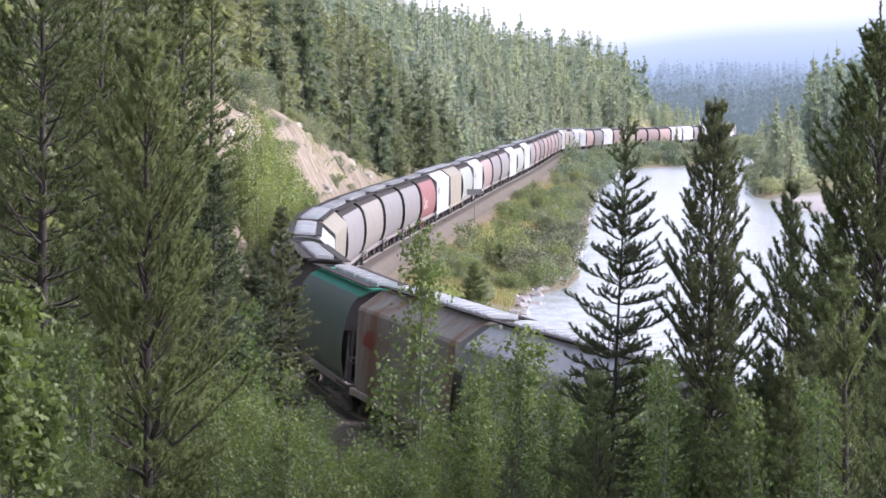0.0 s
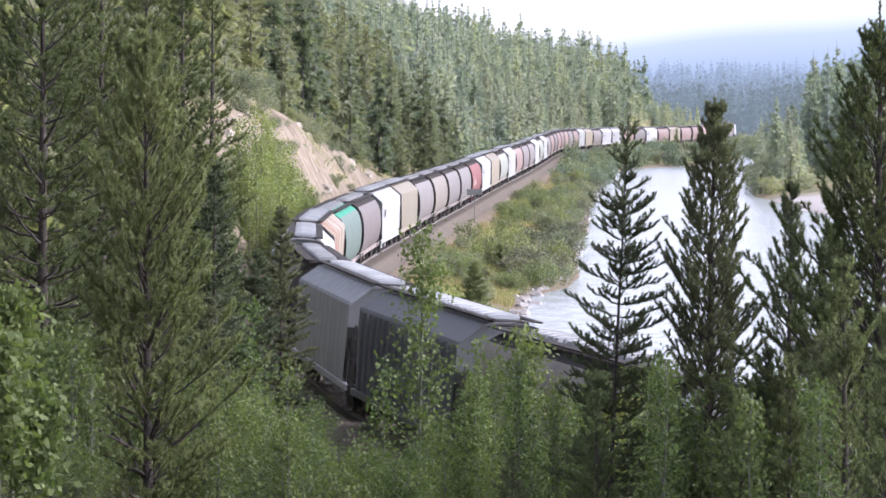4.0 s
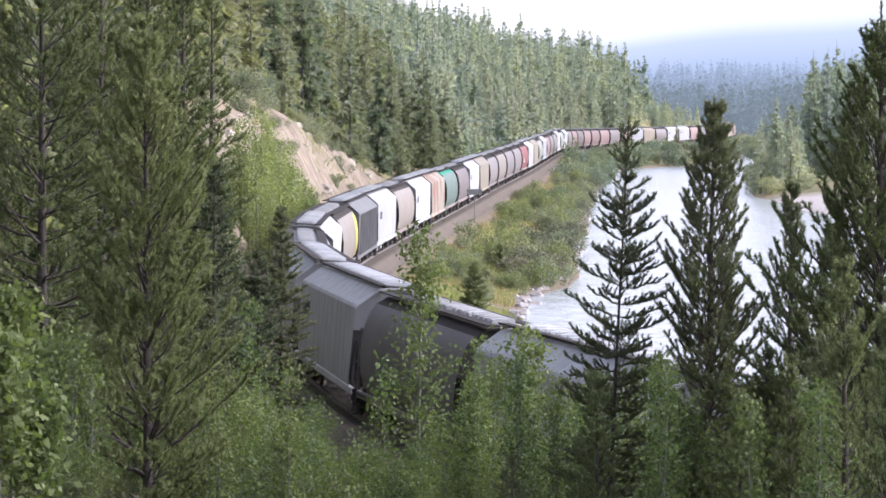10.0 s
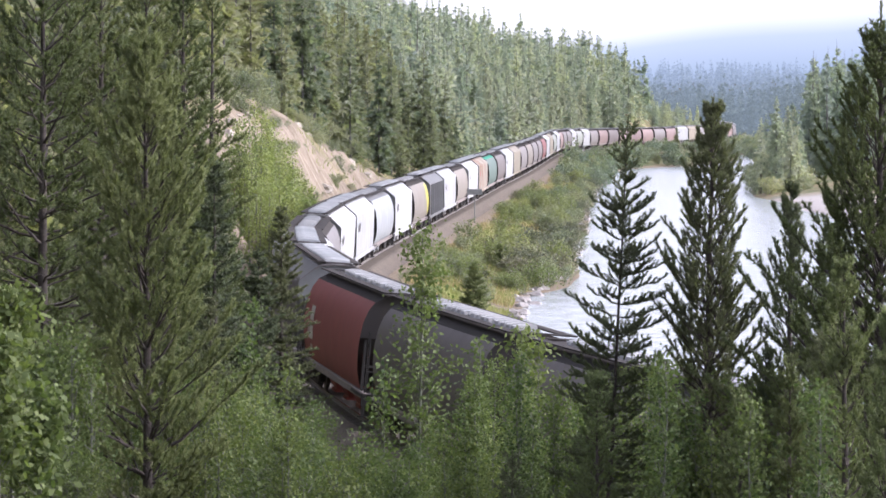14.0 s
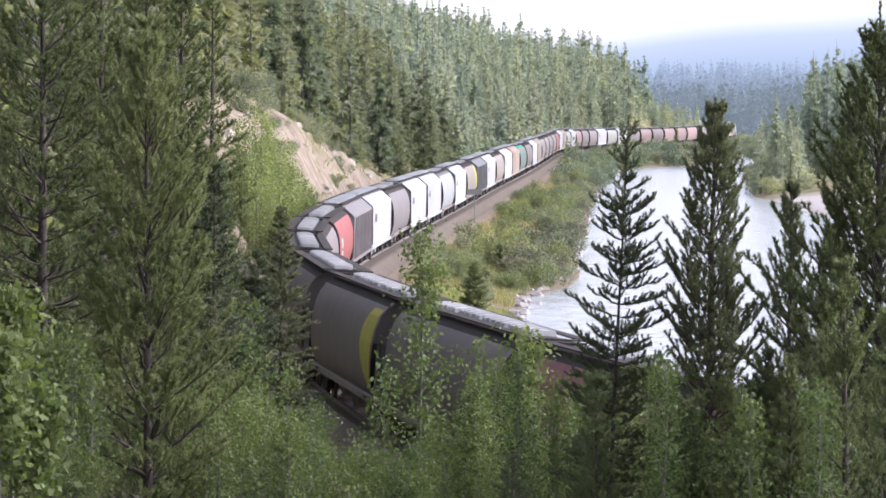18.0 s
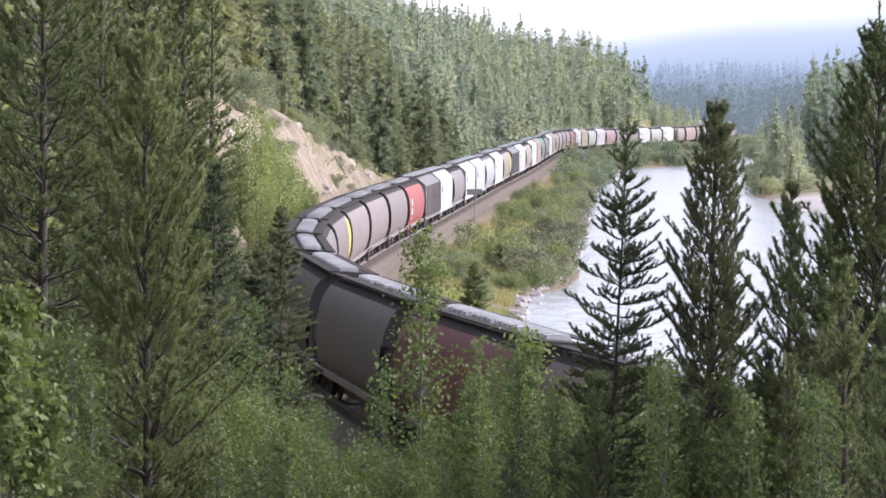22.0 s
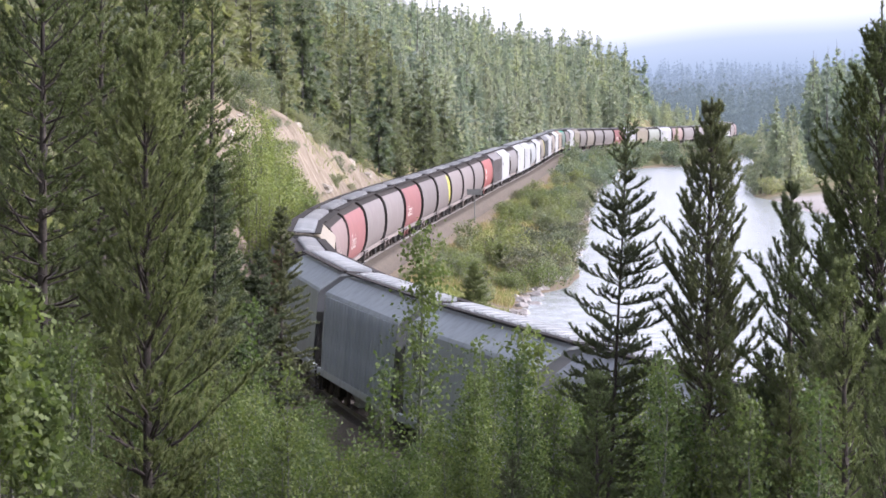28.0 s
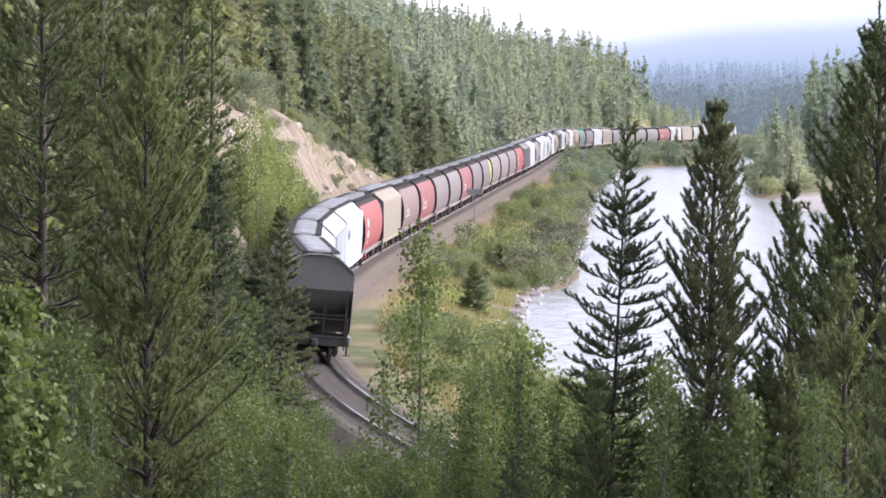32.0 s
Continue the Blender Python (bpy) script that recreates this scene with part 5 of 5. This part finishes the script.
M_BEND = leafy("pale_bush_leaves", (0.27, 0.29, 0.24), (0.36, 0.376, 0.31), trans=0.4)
ALDERS = []
for _k in range(3):
    ALDERS.append(tree("alder_bush", *broadleaf([2.6, 2.0, 3.2][_k], [1.2, 1.4, 1.3][_k], np.random.default_rng(320 + _k), 26, 1500, 0.18, crown0=0.03, stems=5, spread=0.6, rise=0.7), M_BARK_GREY, M_FOREST_LIGHT,
                       "light yellow-green alder bush on the river bank", "bush", pose(0, -40 - 4 * _k, 9), "alder bushes"))
for _k in range(105):
    _Y = 165 * (640 / 165) ** _rg.uniform(0, 1)
    _q0 = _rg.uniform(4.6, float(left_shore(_Y)) - 0.6)
    if (abs(at_px(838, 188) - float(line_x(_Y)) - _q0) < 1.2 and _Y < 200) or (_k >= 3 and float(vnoise(float(line_x(_Y)) + _q0, _Y, 0.07, 2.5)) > 0.15 and _Y < 450):
        continue
    _m = stand(float(line_x(_Y)) + _q0, _Y, -0.1, _rg.uniform(0, 360), _rg.uniform(0.4, 1.0) * (0.75 if _q0 < 7 else 1.0))
    if _k < 3:
        ALDERS[_k].matrix_basis = _m
    else:
        copy_thing(ALDERS[_k % 3], Matrix.Identity(4)).matrix_basis = _m
for _k in range(24):
    _Y = _rg.uniform(104, 168)
    _m = stand(float(line_x(_Y)) + _rg.uniform(5.0, float(left_shore(_Y)) - 3.0), _Y, -0.1, _rg.uniform(0, 360), _rg.uniform(0.5, 0.95))
    copy_thing(ALDERS[_k % 3], Matrix.Identity(4)).matrix_basis = _m

# scrub too far off to tell bush from bush
def bush_stock(n, size, seed):
    out = []
    for k in range(5):
        w, g, l = broadleaf([2.4, 1.9, 3.0, 1.5, 2.2][k], [1.3, 1.5, 1.2, 1.4, 1.1][k], np.random.default_rng(seed + k), 12, n, size, crown0=0.03, stems=4, spread=0.6, rise=0.6)
        out.append((join([w, g]), None, l))
    return out


SCRUB = bush_stock(260, 0.36, 500)
_pts = []
for _k in range(210):
    _Y = _rg.uniform(480, 960)
    _q0 = _rg.uniform(4.4, float(left_shore(_Y)) + 0.8)
    if _Y > 640 and _q0 > 24 and _rg.uniform() < 0.4:
        _q0 = float(left_shore(_Y)) - _rg.uniform(0, 8)
    _X = float(line_x(_Y)) + _q0
    _pts.append((_X, _Y, float(ground_z(_X, _Y)) - 0.15))
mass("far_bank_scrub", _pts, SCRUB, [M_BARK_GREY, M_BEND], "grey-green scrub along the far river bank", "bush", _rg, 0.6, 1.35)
_pts = []
for _k in range(120):
    _Y = _rg.uniform(720, 960)
    _X = at_px(_rg.uniform(1285, 1355), _Y)
    if _X > float(line_x(_Y)) + 5:
        _pts.append((_X, _Y, max(float(ground_z(_X, _Y)), WATER_Z) - 0.15))
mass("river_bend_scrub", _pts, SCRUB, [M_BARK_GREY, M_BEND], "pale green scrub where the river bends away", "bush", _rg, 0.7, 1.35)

_sp = needle_tree(3.0, 1.15, np.random.default_rng(60), 0.02, 0.16, 7, -0.05, 0.7, 0.9, 0.09, 130, 0.055, curve=0.06)
_sp_ob = None
_Yf = 690.0
while 784 + 5571 * (float(line_x(_Yf)) + 6) / _Yf < 1197:
    _Yf += 1.0
FAR_SPRUCE = copy_thing(FOREST_KINDS[2], Matrix.Identity(4))
FAR_SPRUCE.matrix_basis = stand(float(line_x(_Yf)) + 6, _Yf, -0.2, 0, 0.62)
FAR_SPRUCE["label"] = "lone dark spruce between the line and the river"
for _x, _yb, _ht in [(838, 562, 3.5), (884, 482, 2.2), (895, 480, 1.9)]:
    # where the camera's ray through this picture point meets the bank
    _Y = 120.0
    while EYE_Z - (_yb - 167.0) / 5571.0 * _Y > float(ground_z(at_px(_x, _Y), _Y)) and _Y < 600:
        _Y += 1.0
    _m = stand(at_px(_x, _Y), _Y, -0.05, _x * 2.0, _ht / 3.0)
    if _sp_ob is None:
        _sp_ob = tree("spruce_sapling", *_sp, M_BARK, M_NEEDLE, "small dark spruce among the bank grasses", "tree", _m, "bank spruces")
    else:
        copy_thing(_sp_ob, Matrix.Identity(4)).matrix_basis = _m


def grass(name, n, ylo, yhi, q0, q1, hgt, wid, material, label, seed, patch=0.0):
    rng = np.random.default_rng(seed)
    Y = ylo * (yhi / ylo) ** rng.uniform(0, 1, n)
    q = rng.uniform(0, 1, n) * (np.minimum(q1, left_shore(Y) - 0.5) - q0) + q0 if q1 > 0 else rng.uniform(q0, q1, n)
    X = line_x(Y) + q
    keep = vnoise(X, Y, 0.25, seed) > patch
    X, Y = X[keep], Y[keep]
    base = np.column_stack([X, Y, ground_z(X, Y) - 0.03])
    way = unit(np.column_stack([rng.normal(size=(len(X), 2)) * 0.35, np.ones(len(X))]))
    V = blades(base, way, hgt * rng.uniform(0.5, 1.3, len(X)), np.full(len(X), wid), rng)
    return tagged(new(name, mesh_np(name, *V, [material])), label, "grass", kind="stuff")


grass("bank_grass", 60000, 105, 620, 5.0, 30, 0.55, 0.10, M_GRASS, "lush green grass on the river bank", 1, -0.15)
grass("dry_bank_grass", 46000, 105, 560, 4.2, 30, 0.6, 0.10, M_DRYGRASS, "tall dry straw-coloured grass on the river bank", 2, 0.0)
grass("slope_grass", 22000, 60, 360, -22, -4.4, 0.5, 0.08, M_GRASS, "green grass and herbs on the slope above the line", 3, 0.0)


def stone(seed, r):
    rng = np.random.default_rng(seed)
    bm = bmesh.new()
    bmesh.ops.create_icosphere(bm, subdivisions=2, radius=r)
    d = rng.normal(size=(5, 3))
    for v in bm.verts:
        n = v.co.normalized()
        k = 1 + 0.22 * math.sin(3 * n.x + d[0, 0]) * math.cos(4 * n.y + d[0, 1]) + 0.12 * math.sin(7 * n.z + d[1, 0] + 3 * n.x)
        v.co = Vector((v.co.x * k * 1.25, v.co.y * k, v.co.z * k * 0.7))
    return bm


STONES = [mesh_bm("stone", stone(k, 0.5), M_ROCK) for k in range(4)]
BANK_ROCKS = [mesh_bm("bank_rock", stone(10 + k, 0.6), M_CLAYROCK) for k in range(4)]
_rg = np.random.default_rng(66)
for _k in range(110):
    _Y = 180 * (520 / 180) ** _rg.uniform(0, 1)
    _X = float(line_x(_Y) + left_shore(_Y)) + _rg.normal() * 0.7 - 0.2
    _s = _rg.uniform(0.35, 1.1)
    _o = tagged(new("river_stone", STONES[_k % 4]), "pale rounded stone at the water's edge", "stone", "shore stones")
    _o.matrix_basis = stand(_X, _Y, 0.02, _rg.uniform(0, 360), _s)
for _k in range(46):
    _Y = _rg.uniform(150, 325)
    _dd = _rg.uniform(3.8, 10.5)
    _X = float(line_x(_Y)) - _dd
    _o = tagged(new("bank_rock", BANK_ROCKS[_k % 4]), "pale broken rock in the clay cutting", "rock", "cutting rocks")
    _o.matrix_basis = stand(_X, _Y, 0.0, _rg.uniform(0, 360), _rg.uniform(0.35, 1.15))

# ---- the far side: wooded point, far wood, valley forest and mountains ----
_rg = np.random.default_rng(77)
for _k in range(40):
    _Y = _rg.uniform(455, 505)
    _x = _rg.uniform(1345, 1425)
    _cp = copy_thing(FOREST_KINDS[_k % 7], Matrix.Identity(4))
    hazed(_cp)
    _cp["label"] = "slim hazy spruce on the wooded river point"
    _cp.matrix_basis = stand(at_px(_x, _Y), _Y, -0.2, _rg.uniform(0, 360), _rg.uniform(0.5, 0.95))
_pts = []
for _k in range(46):
    _Y = _rg.uniform(446, 474)
    _X = at_px(_rg.uniform(1335, 1440), _Y)
    _pts.append((_X, _Y, float(ground_z(_X, _Y)) - 0.1))
mass("point_scrub", _pts, SCRUB, [M_BARK_GREY, M_BEND], "pale green bushes under the spruces on the wooded river point", "bush", _rg, 0.4, 1.2)
_pts = []
for _k in range(70):
    _Y = _rg.uniform(480, 720)
    _X = float(right_shore_x(_Y)) + _rg.uniform(-0.5, 9)
    _pts.append((_X, _Y, float(ground_z(_X, _Y)) - 0.1))
mass("far_shore_scrub", _pts, SCRUB, [M_BARK_GREY, M_BEND], "pale green bushes along the far shore", "bush", _rg, 0.5, 1.2)
_pts = []
for _k in range(420):
    _Y = _rg.uniform(500, 820)
    _x = _rg.uniform(1428, 1640)
    _X = at_px(_x, _Y)
    if _X > float(right_shore_x(_Y)) + 3:
        _pts.append((_X, _Y, float(ground_z(_X, _Y)) - 0.2))
# Needle colour is blued and paled to paint in the distance haze.
M_WOOD_HAZED = leafy("blue_hazed_spruce_needles", (0.300, 0.336, 0.342), (0.385, 0.418, 0.420), trans=0.45, soft=0.25)
mass("far_bank_wood", _pts, _stock_far, [M_BARK_FAR, M_WOOD_HAZED], "tall hazy blue-green conifers on the far river bank", "forest", _rg, 1.0, 1.5)
M_VALLEY_HAZE, _nt, _b = mat("valley_forest_haze", 1.0)
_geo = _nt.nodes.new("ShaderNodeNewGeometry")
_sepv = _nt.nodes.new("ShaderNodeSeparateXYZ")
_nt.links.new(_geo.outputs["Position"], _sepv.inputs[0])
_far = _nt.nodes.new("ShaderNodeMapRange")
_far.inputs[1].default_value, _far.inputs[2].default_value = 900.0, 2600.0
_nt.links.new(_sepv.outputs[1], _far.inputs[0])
# Haze is painted as a glow, bluer and paler further off.
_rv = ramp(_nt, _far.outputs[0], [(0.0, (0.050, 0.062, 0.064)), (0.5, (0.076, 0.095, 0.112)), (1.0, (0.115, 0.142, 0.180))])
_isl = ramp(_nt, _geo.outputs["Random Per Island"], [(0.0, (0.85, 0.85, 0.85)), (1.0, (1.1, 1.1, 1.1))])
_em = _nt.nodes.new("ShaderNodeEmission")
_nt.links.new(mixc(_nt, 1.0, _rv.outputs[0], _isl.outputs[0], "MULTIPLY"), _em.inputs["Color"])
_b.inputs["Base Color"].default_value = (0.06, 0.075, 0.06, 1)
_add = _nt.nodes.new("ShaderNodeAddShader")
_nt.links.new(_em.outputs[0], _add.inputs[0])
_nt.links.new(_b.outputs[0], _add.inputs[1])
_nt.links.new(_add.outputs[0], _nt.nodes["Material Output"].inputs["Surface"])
_thin = [conifer_arrays([20, 24, 18][k], [2.6, 3.0, 2.4][k], np.random.default_rng(90 + k), 34, crown0=0.05, sprays=3, size=2.1, boughs=False) for k in range(3)]
_pts = []
for _k in range(1500):
    _Y = 980 * (2900 / 980) ** _rg.uniform(0, 1)
    _x = _rg.uniform(1080, 1640)
    _X = at_px(_x, _Y)
    if _X < float(line_x(_Y)) + 20 and _Y < 1300:
        continue
    _pts.append((_X, _Y, float(ground_z(_X, _Y)) - 0.3))
mass("valley_forest", _pts, _thin, [M_VALLEY_HAZE, M_VALLEY_HAZE], "hazy conifer forest filling the valley", "forest", _rg, 0.55, 0.95)

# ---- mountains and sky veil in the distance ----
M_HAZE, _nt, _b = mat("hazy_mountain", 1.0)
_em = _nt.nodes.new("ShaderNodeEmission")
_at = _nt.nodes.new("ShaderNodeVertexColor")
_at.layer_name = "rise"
# Mountain haze is a painted glow that fades to sky tone at the crest.
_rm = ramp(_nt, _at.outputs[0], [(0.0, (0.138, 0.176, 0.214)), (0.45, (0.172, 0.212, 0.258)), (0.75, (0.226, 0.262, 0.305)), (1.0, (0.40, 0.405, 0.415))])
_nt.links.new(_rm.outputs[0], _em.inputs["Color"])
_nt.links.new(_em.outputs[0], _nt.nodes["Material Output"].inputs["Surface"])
_mx = np.linspace(-700, 2600, 90)
_crest = 84 + 0.125 * np.clip(_mx - 100, 0, 1200) + 4 * np.sin(_mx * 0.006) + 3 * np.sin(_mx * 0.017 + 1)
_ks = np.linspace(0, 1, 14)
_mp = np.stack([np.stack([_mx, 0 * _mx + 4300 + 250 * k, -20 + (_crest + 20) * k], -1) for k in _ks], 1)
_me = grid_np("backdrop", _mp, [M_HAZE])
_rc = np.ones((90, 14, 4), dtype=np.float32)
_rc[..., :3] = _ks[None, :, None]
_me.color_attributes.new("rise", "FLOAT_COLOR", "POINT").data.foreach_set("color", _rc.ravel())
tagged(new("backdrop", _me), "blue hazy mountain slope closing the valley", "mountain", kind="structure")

M_VEIL, _nt, _b = mat("bright_cloud_veil", 1.0)
_em = _nt.nodes.new("ShaderNodeEmission")
_cl = noise_node(_nt, 3.0, 3, coord="Generated")
_nt.links.new(ramp(_nt, _cl.outputs[0], [(0.3, (0.40, 0.405, 0.41)), (0.7, (0.48, 0.48, 0.475))]).outputs[0], _em.inputs["Color"])
_nt.links.new(_em.outputs[0], _nt.nodes["Material Output"].inputs["Surface"])
_vx = np.linspace(-2300, 3300, 30)
_vp = np.stack([np.stack([_vx, 0 * _vx + 4640, -40 + 0 * _vx + 900 * k], -1) for k in np.linspace(0, 1, 6)], 1)
tagged(new("backdrop", grid_np("backdrop", _vp, [M_VEIL])), "bright white cloud veil over the valley", "sky", kind="structure")

# ---- line-side equipment sign ----
_X, _Y = None, 200.0
while EYE_Z - (395 - 167.0) / 5571.0 * _Y > float(ground_z(at_px(840, _Y), _Y)) and _Y < 600:
    _Y += 0.5
_sign = thing("trackside_sign", "grey sheet-metal board on a thin post beside the line", "sign", at=stand(at_px(840, _Y), _Y))
_bm = bmesh.new()
_k = _Y / 5571.0
rod(_bm, (0, 0, -0.2), (0, 0, 50 * _k), 0.05, 8)
part("post", _bm, M_SIGN, _sign)
_bm = bmesh.new()
box(_bm, -14 * _k, 13 * _k, -0.1, -0.04, 50 * _k, 60 * _k, 0.02)
part("board", _bm, M_SIGN, _sign)


# ---- what moves ----
def motions():
    for i, car in enumerate(TRAIN):
        walk(car, [(float(t), car_pose(i, t)) for t in range(33)])

    # the near trees rock gently in the wind
    for ob, amp, ph in SWAY:
        m = ob.matrix_basis.copy()
        rows = []
        for k in range(65):
            t = k * 0.5
            a = amp * (0.6 * math.sin(1.35 * t + ph) + 0.4 * math.sin(2.3 * t + 2 * ph)) * (0.65 + 0.35 * math.sin(0.31 * t + ph))
            rows.append((t, m @ pose(0, 0, 0, 0.4 * a, a, 0)))
        walk(ob, rows)


motions()
